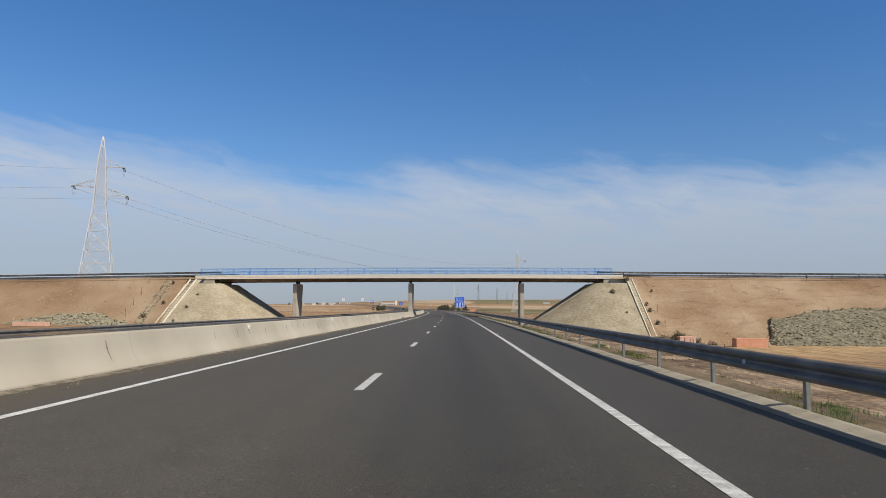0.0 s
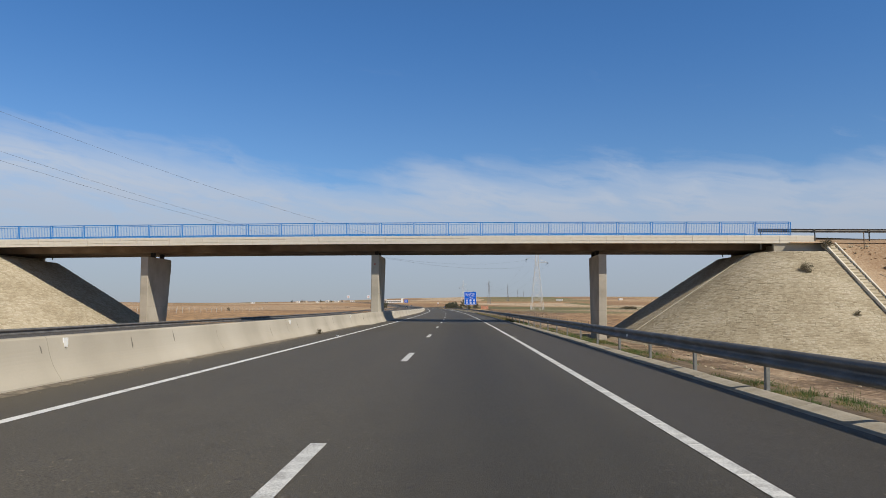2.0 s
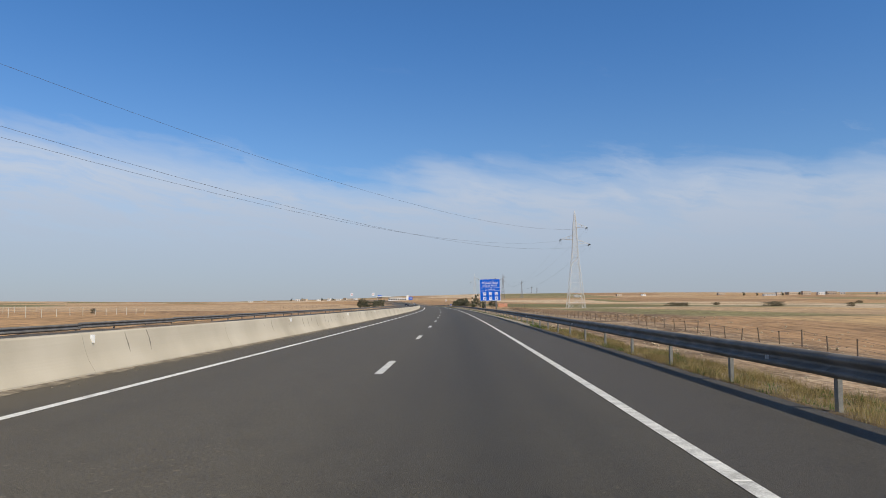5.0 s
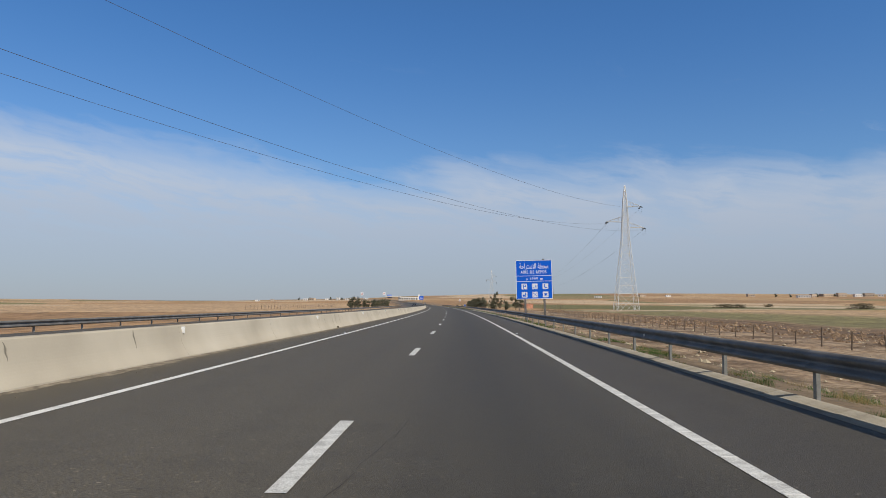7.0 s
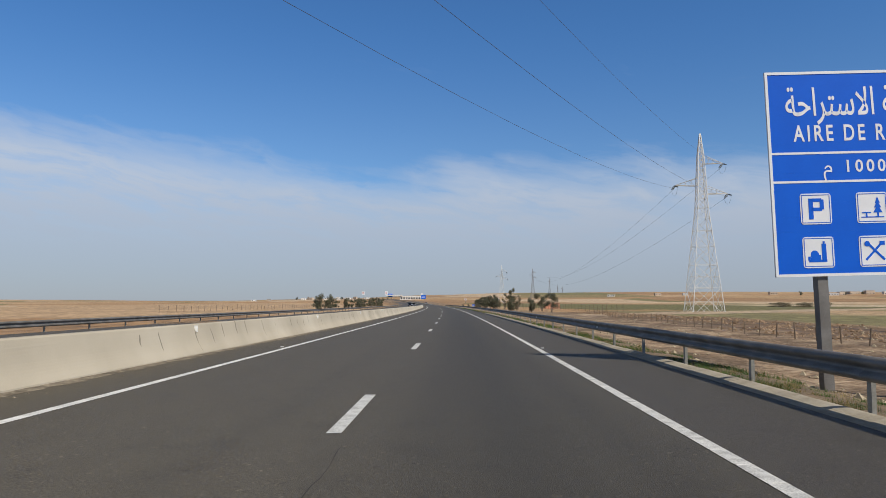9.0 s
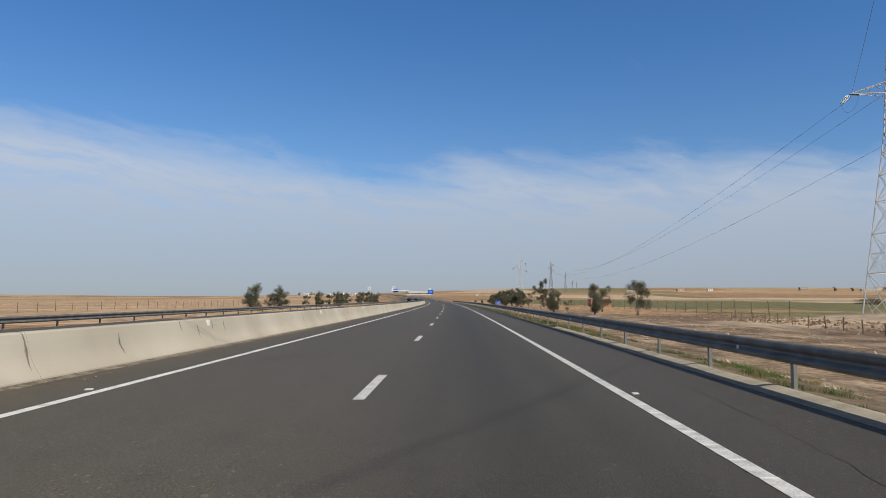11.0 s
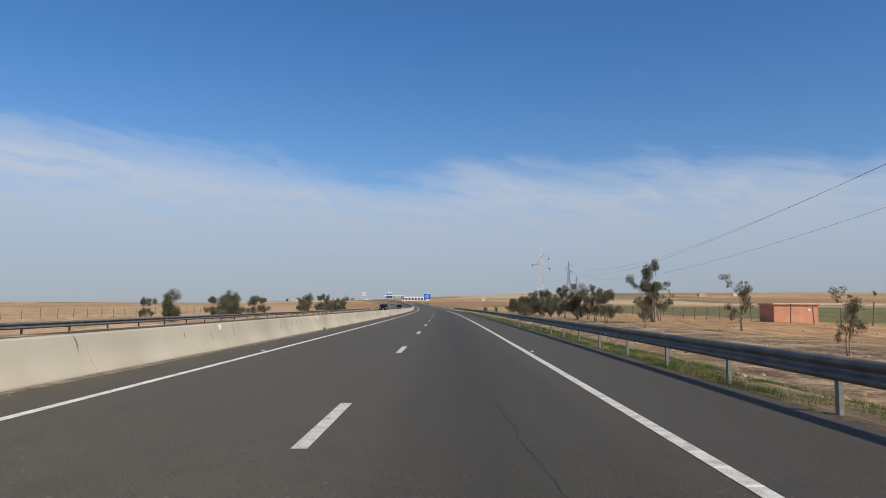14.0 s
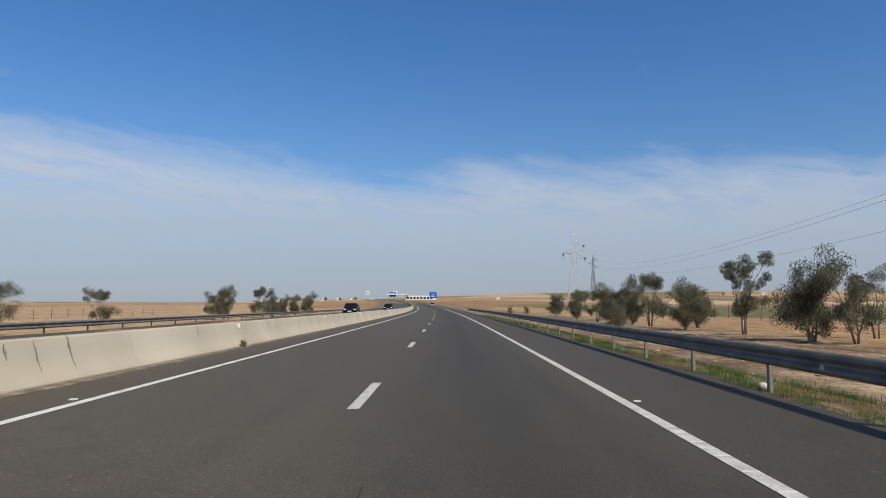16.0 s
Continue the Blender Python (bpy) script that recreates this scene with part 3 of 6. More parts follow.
def sweep(name, profile, s0, s1, step, mat, closed=False, vary=None, height_uv=False, flat=True):
    """A profile of (lat, z) carried along the road; UV in metres along and across."""
    n = max(2, int(round((s1 - s0) / step)) + 1)
    k = len(profile)
    verts, uvs, faces = [], [], []
    for i in range(n):
        s = s0 + (s1 - s0) * i / (n - 1)
        for j, (lat, z) in enumerate(profile):
            if vary:
                lat, z = vary(s, lat, z)
            verts.append(spot(s, lat, z))
            uvs.append((s, z if height_uv else lat))
    for i in range(n - 1):
        for j in range(k if closed else k - 1):
            a, b = i * k + j, i * k + (j + 1) % k
            faces.append((a, b, b + k, a + k))
    if closed:
        faces.append(tuple(range(k))[::-1])
        faces.append(tuple((n - 1) * k + j for j in range(k)))
    return raw(name, verts, faces, mat, uvs, flat)


# ---- ground ----
def build_ground():
    ss = list(np.arange(-400, -20, 20.0)) + list(np.arange(-20, 660, 4.0)) + list(np.arange(660, 1500, 20.0)) + list(np.arange(1500, 4700, 100.0))
    right = [0, 3.4, 5.0, 5.74, 5.89, 6.2, 6.6, 7.2, 8, 9, 10, 11.5, 13, 15, 17, 19, 22, 25, 28, 32, 36, 41, 47, 55, 65, 80, 100, 125, 160, 200, 260, 330, 420, 540, 700, 900, 1150, 1450, 1800, 2300, 3000, 3900]
    lats = [-x for x in right[:0:-1]] + right
    verts, uvs, faces = [], [], []
    for s in ss:
        for la in lats:
            verts.append(spot(s, la, land(s, la)))
            uvs.append((s, la))
    k = len(lats)
    for i in range(len(ss) - 1):
        for j in range(k - 1):
            a = i * k + j
            faces.append((a, a + 1, a + k + 1, a + k))
    ob = new("ground", raw("ground", verts, faces, M_GROUND, uvs, False))
    tagged(ob, "dry tan earth with stubble and green fields to the skyline", "ground", kind="structure")


build_ground()

# ---- carriageways ----
road = new("road", sweep("road", [(-5.2, 0.0), (-3.6, 0.0), (0, 0.0), (3.55, 0.0)], -60, 1400, 5, M_ASPHALT))
tagged(road, "grey worn asphalt carriageway of a motorway", "road", kind="structure")
shoulder = new("road_shoulder", sweep("road_shoulder", [(3.55, 0.0), (5.80, 0.0), (5.84, -0.10)], -60, 1400, 5, M_ASPHALT_EDGE))
tagged(shoulder, "brownish asphalt hard shoulder beside the lanes", "road", kind="structure")
other = new("road_opposite", sweep("road_opposite", [(-16.6, -0.1), (-16.5, 0.0), (-6.1, 0.0)], -60, 1400, 5, M_ASPHALT_EDGE))
tagged(other, "grey asphalt carriageway for oncoming traffic", "road", kind="structure")

line_left = new("trim", sweep("line_left", [(-3.69, 0.005), (-3.54, 0.005)], -60, 1400, 4, M_PAINT))
tagged(line_left, "solid white painted edge line", "road marking", kind="structure")
line_right = new("trim", sweep("line_right", [(3.41, 0.005), (3.56, 0.005)], -60, 1400, 4, M_PAINT_WORN))
tagged(line_right, "worn white edge line with raised ribs", "road marking", kind="structure")


def build_ribs():
    verts, faces = [], []
    for i in range(-20, 1000):
        s = i * 0.6
        for ds, z in ((-0.025, 0.006), (-0.01, 0.009), (0.01, 0.009), (0.025, 0.006)):
            verts += [spot(s + ds, 3.415, z), spot(s + ds, 3.555, z)]
        b = len(verts) - 8
        faces += [(b, b + 1, b + 3, b + 2), (b + 2, b + 3, b + 5, b + 4), (b + 4, b + 5, b + 7, b + 6)]
    ob = part("line_ribs", raw("line_ribs", verts, faces, M_PAINT), None, line_right)
    ob["kind"] = "stuff"


build_ribs()
_dash = raw("dash", [(x, y, 0.005) for y in (0, 0.75, 1.5, 2.25, 3.0) for x in (-0.075, 0.075)], [(2 * i, 2 * i + 1, 2 * i + 3, 2 * i + 2) for i in range(4)], M_PAINT_WORN)
for i in range(-4, 90):
    s = 10.26 + 13.0 * i
    part("lane_dash", _dash, None, road, m=spot_pose(s, 0.0))


_stud = mesh_of("stud", boxed(((0.085, 0.085, 0.016), (0, 0, 0.008))), M_REFLECT)
for i in range(0, 13):
    for la in (3.67, -3.84):
        ob = part("road_stud", _stud, None, None, m=spot_pose(37.06 + 52.0 * i, la))
        tagged(ob, "small white reflective stud on the asphalt beside the edge line", "road stud", "studs beside the edge lines")


def build_dust():
    """Sand blown against the barrier, with a ragged edge."""
    verts, faces, uvs = [], [], []
    for i in range(1700):
        s = -10 + i * 0.36
        w = 0.17 + 0.13 * noise.noise((s / 0.8, 0, 2.0)) + 0.16 * noise.noise((s / 5.0, 1, 2.0)) + 0.06 * noise.noise((s / 0.3, 2, 2.0))
        verts += [spot(s, -5.12, 0.035), spot(s, -5.045 + max(0.02, w) * 0.3, 0.02), spot(s, -5.04 + max(0.04, w), 0.004)]
        if i:
            b = len(verts) - 6
            faces += [(b, b + 1, b + 4, b + 3), (b + 1, b + 2, b + 5, b + 4)]
    ob = new("sand", raw("sand", verts, faces, M_DUST, None, False))
    tagged(ob, "strip of grey-tan sand along the foot of the barrier", "sand", kind="stuff")


build_dust()


def build_cracks():
    """Thin wandering cracks, some filled with tar, that run with the lanes."""
    rng = np.random.default_rng(31)
    verts, faces = [], []
    for _ in range(30):
        s, la = rng.uniform(0, 560), rng.choice((1.05, 1.6, 2.55, 0.2, -1.9, 4.3)) + rng.normal(0, 0.15)
        slope = rng.normal(0, 0.06)
        for k in range(int(rng.uniform(6, 40))):
            w = rng.uniform(0.001, 0.005)
            verts += [spot(s, la - w, 0.003), spot(s, la + w, 0.003)]
            if k:
                b = len(verts) - 4
                faces.append((b, b + 1, b + 3, b + 2))
            s += rng.uniform(0.15, 0.4)
            la += rng.normal(slope * 0.25, 0.02)
    ob = part("cracks", raw("cracks", verts, faces, M_TYRE), None, road, "thin dark cracks in the asphalt")
    ob["kind"] = "stuff"


build_cracks()

# ---- concrete median barrier ----
def barrier_shape(s, lat, z):
    """Swells round the bridge's middle pier."""
    w = smooth(s, 105.0, 108.0) * (1 - smooth(s, 126.8, 129.0))
    if lat > -5.6:
        lat += 0.42 * w
        z += 0.06 * w * (z > 0.5)
    else:
        lat -= 0.75 * w
    wob = 0.012 * noise.noise((s / 2.7, z * 2, 4.0))
    return lat + wob, z


def barrier_profile():
    return [(-5.04, -0.05), (-5.048, 0.05), (-5.085, 0.11), (-5.123, 0.165), (-5.155, 0.215), (-5.183, 0.265), (-5.207, 0.315), (-5.228, 0.365), (-5.247, 0.42), (-5.264, 0.475), (-5.280, 0.53), (-5.297, 0.595), (-5.314, 0.655), (-5.33, 0.715), (-5.36, 0.74), (-5.52, 0.74), (-5.55, 0.715), (-5.69, 0.27), (-5.85, 0.07), (-5.85, -0.05)]


barrier = empty("concrete_barrier", Matrix(), "beige cast concrete median barrier with dark cracks and runs", "barrier")
for i in range(183):
    s0 = -58 + 8.0 * i
    part("barrier_segment", sweep("barrier_segment", barrier_profile(), s0 + 0.004, s0 + 7.996, 1.0 if 96 < s0 < 132 else 2.0, M_BARRIER, True, barrier_shape, True), None, barrier)


def build_tab():
    bm = bmesh.new()
    box(bm, (0.012, 0.05, 0.16), (0, 0, 0.08))
    box(bm, (0.09, 0.012, 0.15), (0.03, 0.0, 0.09))
    return mesh_of("plate", bm, M_REFLECT)


_tab = build_tab()
for i in range(0, 40):
    s = 6.6 + 15.97 * i
    if 108 < s < 130:
        continue
    ob = part("barrier_reflector", _tab, None, None, m=spot_pose(s, -5.31, 0.54))
    tagged(ob, "small white reflector plate fixed to the concrete barrier", "reflector", "reflectors on the barrier")

# grit and weeds gathered along the barrier's foot
def build_grit():
    rng = random.Random(5)
    verts, faces = [], []
    for i in range(5000):
        s = -8 + rng.random() * 590
        la = -5.03 + rng.random() ** 1.8 * 0.55
        r = 0.006 + 0.02 * rng.random() ** 3
        p = spot(s, la, 0.0)
        b = len(verts)
        for k in range(4):
            an = k * math.pi / 2 + rng.random()
            verts.append((p.x + r * math.cos(an), p.y + r * 1.4 * math.sin(an), 0.001))
        verts.append((p.x, p.y, r * 0.9))
        faces += [(b + k, b + (k + 1) % 4, b + 4) for k in range(4)]
    ob = new("grit", raw("grit", verts, faces, M_DUST))
    tagged(ob, "loose sandy grit along the foot of the barrier", "grit", kind="stuff")


build_grit()

# ---- steel guard rails ----
def w_beam(length, thick=0.004):
    """A W-shaped beam along y, its face to -x, the middle at z 0."""
    prof = [(0.0, -0.155), (-0.02, -0.15), (-0.075, -0.115), (-0.08, -0.09), (-0.075, -0.065), (-0.02, -0.03), (-0.005, 0.0), (-0.02, 0.03), (-0.075, 0.065), (-0.08, 0.09), (-0.075, 0.115), (-0.02, 0.15), (0.0, 0.155)]
    prof = [(x, z * 0.94) for x, z in prof]
    back = [(x + 0.012, z) for x, z in prof[::-1]]
    ring = prof + back
    verts = [(x, y, z) for y in (-0.12, length + 0.12) for x, z in ring]
    k = len(ring)
    faces = [(j, (j + 1) % k, (j + 1) % k + k, j + k) for j in range(k)]
    verts += verts[:2 * k]      # the ends keep corners of their own
    faces += [tuple(range(2 * k, 3 * k))[::-1], tuple(range(3 * k, 4 * k))]
    return verts, faces


def rail_post(height, below=0.6):
    bm = bmesh.new()
    t, w, d = 0.006, 0.085, 0.055
    box(bm, (t, w, height + below), (0.0, 0, (height - below) / 2))
    box(bm, (d, t, height + below), (d / 2, w / 2, (height - below) / 2))
    box(bm, (d, t, height + below), (d / 2, -w / 2, (height - below) / 2))
    return bm


def spacer():
    bm = bmesh.new()
    box(bm, (0.09, 0.11, 0.2), (-0.05, 0, 0), bevel=0.01)
    return bm


def guard_rail(s0, n, lat, top, gap, bays, face, label, low=0.6, m_at=None, steel=None):
    """A rail of n beams, each of so many bays. face: 1 looks to lower lat, -1 to higher."""
    at = m_at or (lambda s, z, turn: spot_pose(s, lat, z, turn))
    rail = empty("guard_rail", Matrix(), label, "guard rail")
    v, f = w_beam(gap * bays)
    if face < 0:
        v = [(-x, y, z) for x, y, z in v]
        f = [q[::-1] for q in f]
    beam = raw("rail_beam", v, f, steel or M_STEEL, None, False)
    post = mesh_of("rail_post", rail_post(top - 0.02, low), M_POST)
    block = mesh_of("spacer_block", spacer(), M_POST)
    for i in range(n):
        s = s0 + i * gap * bays
        part("rail_beam", beam, None, rail, m=at(s + gap * bays / 2, top - 0.146 + (0.003 if i % 2 else 0.0), 0) @ Matrix.Translation((0, -gap * bays / 2, 0)))
        for j in range(bays):
            a = at(s + j * gap, 0, 0 if face > 0 else 180)
            part("rail_post", post, None, rail, m=a @ Matrix.Translation((0.10, 0, 0)))
            part("spacer_block", block, None, rail, m=a @ Matrix.Translation((0.10, 0, top - 0.16)))
    return rail


RAIL_GAP = 3.4103
guard_rail(8.45 - 12 * RAIL_GAP, 64, 5.88, 0.69, RAIL_GAP, 3, 1, "grey galvanised W-beam guard rail on steel posts along the hard shoulder", 0.6,
           lambda s, z, turn: spot_pose(s, 5.88, z + 0.005 * smooth(s, 372, 395), turn))
guard_rail(-40, 56, -16.9, 0.49, 4.0, 3, -1, "grey steel guard rail beyond the oncoming carriageway", 0.9,
           lambda s, z, turn: spot_pose(s, -16.9, z - 0.26 * (1 - smooth(s, 150, 240)), turn))


def rail_reflector():
    bm = bmesh.new()
    box(bm, (0.04, 0.015, 0.06), (-0.03, 0, 0))
    return mesh_of("plate", bm, M_REFLECT)


_rr = rail_reflector()
for i in range(0, 36):
    s = 8.45 + 1.4 + 5 * RAIL_GAP * i
    ob = part("rail_reflector", _rr, None, None, m=spot_pose(s, 5.79, 0.535 - 0.015 * smooth(s, 372, 395)))
    tagged(ob, "small white reflector clipped in the guard rail", "reflector", "reflectors on the guard rail")


# ---- concrete gutter kerb along the shoulder ----
def gutter_block(length):
    prof = [(5.49, -0.1), (5.49, 0.008), (5.53, 0.018), (5.63, 0.035), (5.76, 0.068), (5.82, 0.074), (5.84, 0.058), (5.845, -0.3)]
    verts = [(x - 5.68, y, z) for y in (0.006, length - 0.006) for x, z in prof]
    k = len(prof)
    faces = [(j, j + 1, j + 1 + k, j + k) for j in range(k - 1)] + [tuple(range(k))[::-1], tuple(range(k, 2 * k))]
    return raw("kerb_stone", verts, [f[::-1] for f in faces], M_GUTTER)


kerb_mesh = gutter_block(2.0)
kerb = empty("kerb", Matrix(), "weathered concrete gutter kerb beside the hard shoulder", "kerb", kind="structure")
_rk = random.Random(3)
for a, b in ((-8.0, 117.0), (196.0, 372.0)):
    for i in range(int((b - a) / 2)):
        part("kerb_stone", kerb_mesh, None, kerb, m=spot_pose(a + 2 * i, 5.68 + _rk.uniform(-0.012, 0.012), _rk.uniform(-0.008, 0.004)))


# ---- overpass ----
NEAR, FAR = 114.8, 123.95          # the deck's edges along y
LEFT, RIGHT = -41.1, 27.7         # the deck's ends along x
DECK_T = 6.78


def deck_z(x):
    return DECK_T + 0.0080 * x - 0.00012 * x * x


def deck_tilt(x):
    return -math.degrees(0.0080 - 0.00024 * x)


bridge = empty("overpass_bridge", pose(0, 0, 0), "beige concrete road bridge on three wall piers across the motorway", "bridge")


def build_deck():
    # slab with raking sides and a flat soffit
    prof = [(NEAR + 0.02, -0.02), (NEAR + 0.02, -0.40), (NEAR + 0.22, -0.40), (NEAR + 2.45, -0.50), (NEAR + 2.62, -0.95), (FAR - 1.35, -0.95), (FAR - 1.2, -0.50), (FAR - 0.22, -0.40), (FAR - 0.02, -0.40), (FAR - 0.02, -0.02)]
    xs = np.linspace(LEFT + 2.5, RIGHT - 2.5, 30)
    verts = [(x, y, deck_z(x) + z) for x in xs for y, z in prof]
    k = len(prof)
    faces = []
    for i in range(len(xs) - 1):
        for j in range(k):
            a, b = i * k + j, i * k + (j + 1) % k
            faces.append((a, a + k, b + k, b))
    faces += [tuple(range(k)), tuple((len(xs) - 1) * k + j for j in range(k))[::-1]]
    part("deck", raw("deck", verts, faces, M_CONC_DARK), None, bridge, "brown-stained concrete deck slab, coloured darker for the shade beneath")
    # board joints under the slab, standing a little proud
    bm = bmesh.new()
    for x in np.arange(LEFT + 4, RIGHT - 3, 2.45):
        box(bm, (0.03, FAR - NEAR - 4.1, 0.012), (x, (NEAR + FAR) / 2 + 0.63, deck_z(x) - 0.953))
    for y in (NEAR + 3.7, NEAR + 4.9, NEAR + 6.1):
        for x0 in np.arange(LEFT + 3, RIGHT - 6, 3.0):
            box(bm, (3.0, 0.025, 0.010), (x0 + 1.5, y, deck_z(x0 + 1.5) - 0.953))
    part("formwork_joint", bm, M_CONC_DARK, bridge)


build_deck()


def cornice_mesh():
    bm = bmesh.new()
    w = 1.322
    for z, h in ((-0.105, 0.20), (-0.315, 0.20), (-0.525, 0.20)):
        box(bm, (w - 0.022, 0.10, h - 0.014), (w / 2, 0, z), bevel=0.006)
    box(bm, (w, 0.06, 0.62), (w / 2, 0.03, -0.315))
    return mesh_of("cornice_panel", bm, M_CORNICE)


_corn = cornice_mesh()
_nc = int((RIGHT - LEFT) / 1.322)
for i in range(_nc):
    x = LEFT + i * 1.322
    part("cornice_panel", _corn, None, bridge, m=pose(x, NEAR - 0.03, deck_z(x), 0, deck_tilt(x), 0))
    part("cornice_panel", _corn, None, bridge, m=pose(x + 1.322, FAR + 0.03, deck_z(x), 0, -deck_tilt(x), 180))


def pier_mesh(h_top, foot, flare):
    """A wall pier, 0.62 thick, whose far end leans out towards the top."""
    bm = bmesh.new()
    t = 0.31
    y0, y1, y2 = 0.0, 3.75, 3.75 + flare
    low, high = foot, h_top
    rings = [(low, y0 + 0.2, y1), (high - 0.35, y0, y2), (high, y0 + 0.03, y2 - 0.12)]
    vs = []
    for z, a, b in rings:
        vs.append([bm.verts.new(p) for p in ((-t, a + 0.03, z), (-t + 0.03, a, z), (t - 0.03, a, z), (t, a + 0.03, z), (t, b, z), (-t, b, z))])
    for r0, r1 in zip(vs, vs[1:]):
        for j in range(6):
            bm.faces.new((r0[j], r0[(j + 1) % 6], r1[(j + 1) % 6], r1[j]))
    bm.faces.new(vs[-1])
    bm.faces.new(vs[0][::-1])
    return bm


for x, foot in ((-25.2, -1.6), (-6.39, 0.1), (11.75, -2.0)):
    top = deck_z(x) - 0.95
    pier = part("pier", pier_mesh(top - 0.43, foot, 0.85), M_CONC, bridge, "wall pier of pale shuttered concrete", pose(x, 116.2, 0))
    for y in (1.9, 3.6):
        part("bearing", box(bmesh.new(), (0.26, 0.42, 0.44), (-0.12, y, top - 0.21)), M_TYRE, pier, "dark rubber bearing")
    bm = bmesh.new()
    box(bm, (0.635, 0.02, 0.012), (0, 0.125, foot + 0.38 * (top - foot)))
    box(bm, (0.012, 3.75, 0.012), (0.312, 2.02, foot + 0.38 * (top - foot)))
    box(bm, (0.012, 3.75, 0.012), (-0.312, 2.02, foot + 0.38 * (top - foot)))
    part("casting_joint", bm, M_CONC_DARK, pier)
    if foot > 0:
        bm = bmesh.new()
        box(bm, (0.09, 0.012, 0.13), (-0.02, 0.016, top - 1.16))
        part("marker_plate", bm, M_RED, pier, "small red marker plate")

for side, x0 in ((-1, LEFT), (1, RIGHT)):
    bm = bmesh.new()
    z = deck_z(x0)
    box(bm, (2.6, FAR - NEAR - 0.4, 1.6), (x0 - side * 1.35, (NEAR + FAR) / 2, z - 0.66 - 0.8), bevel=0.02)
    box(bm, (4.6, 0.35, 1.35), (x0 - side * 0.8, NEAR + 0.22, z - 0.62 - 0.675), bevel=0.02)
    box(bm, (4.6, 0.35, 1.35), (x0 - side * 0.8, FAR - 0.22, z - 0.62 - 0.675), bevel=0.02)
    part("abutment", bm, M_CONC, bridge, "pale concrete abutment wall")

bm = bmesh.new()
for i in range(24):
    x0 = LEFT + (RIGHT - LEFT) * i / 24
    x1 = LEFT + (RIGHT - LEFT) * (i + 1) / 24
    vs = [bm.verts.new((x, y, deck_z(x) - 0.02)) for x, y in ((x0, NEAR), (x1, NEAR), (x1, FAR), (x0, FAR))]
    bm.faces.new(vs)
part("deck_paving", bm, M_ASPHALT_EDGE, bridge)


def railing_bay():
    w, h = 2.644, 1.06
    rails, bars_ = bmesh.new(), bmesh.new()
    box(rails, (w, 0.055, 0.058), (w / 2, 0, h))
    box(rails, (w - 0.2, 0.03, 0.035), (w / 2, 0, 0.94))
    box(rails, (w - 0.2, 0.03, 0.04), (w / 2, 0, 0.10))
    box(bars_, (0.016, 0.016, 0.84), (0, 0, 0.52))
    post = bmesh.new()
    box(post, (0.045, 0.07, h), (-0.065, 0, h / 2))
    box(post, (0.045, 0.07, h), (0.065, 0, h / 2))
    box(post, (0.17, 0.09, 0.02), (0, 0, 0.01))
    return mesh_of("rails", rails, M_BLUE_RAIL), mesh_of("baluster", bars_, M_BLUE_RAIL), mesh_of("railing_post", post, M_BLUE_RAIL)


_rails, _bals, _rpost = railing_bay()
for y in (NEAR + 0.12, FAR - 0.12):
    railing = empty("bridge_railing", Matrix(), "blue painted steel railing with thin bars along the bridge deck", "railing", "railings of the bridge")
    for i in range(25):
        x = LEFT + 0.9 + i * 2.644
        m = pose(x, y, deck_z(x) - 0.01, 0, deck_tilt(x), 0)
        part("railing_post", _rpost, None, railing, m=m)
        part("top_rail", _rails, None, railing, m=m)
        for j in range(19):
            part("baluster", _bals, None, railing, m=m @ Matrix.Translation((0.18 + j * 2.284 / 18, 0, 0)))
    x = LEFT + 0.9 + 25 * 2.644
    part("railing_post", _rpost, None, railing, m=pose(x, y, deck_z(x), 0, 0, 0))


# ---- embankments of the overpass ----
SLOPE = 1.5


def bank_path(side):
    """Points round the crest from the near flank, round the end, to the far flank, with outward ways; and how much of it is paved."""
    x_end = RIGHT - 3.5 if side > 0 else LEFT + 3.5
    wide = 4.4 if side > 0 else 4.6
    out = []
    for x in np.linspace(178, wide + 0.15, 60):
        out.append((x_end + side * x, NEAR - 0.4, 0.0, -1.0, "earth"))
    for x in (wide, 3.7, 2.5):
        out.append((x_end + side * x, NEAR - 0.4, 0.0, -1.0, "paved"))
    for a in np.linspace(0, math.pi / 2, 13):
        out.append((x_end + side * 1.6 - side * 1.6 * math.sin(a), NEAR - 0.4 + 1.6 - 1.6 * math.cos(a), -side * math.sin(a), -math.cos(a), "paved"))
    for y in np.linspace(NEAR + 1.9, FAR - 1.9, 6):
        out.append((x_end, y, -side * 1.0, 0.0, "paved"))
    for a in np.linspace(math.pi / 2, math.pi, 13):
        out.append((x_end + side * 1.6 - side * 1.6 * math.sin(a), FAR + 0.4 - 1.6 - 1.6 * math.cos(a), -side * math.sin(a), -math.cos(a), "paved"))
    for x in (2.5, 3.7, wide):
        out.append((x_end + side * x, FAR + 0.4, 0.0, 1.0, "paved"))
    for x in np.linspace(wide + 0.15, 178, 60):
        out.append((x_end + side * x, FAR + 0.4, 0.0, 1.0, "earth"))
    return out


def crest_z(x):
    fall = 0.024 * max(0.0, LEFT - x - 2.0)
    x = min(max(x, LEFT), RIGHT)
    return deck_z(x) - 0.62 - min(fall, 2.2)


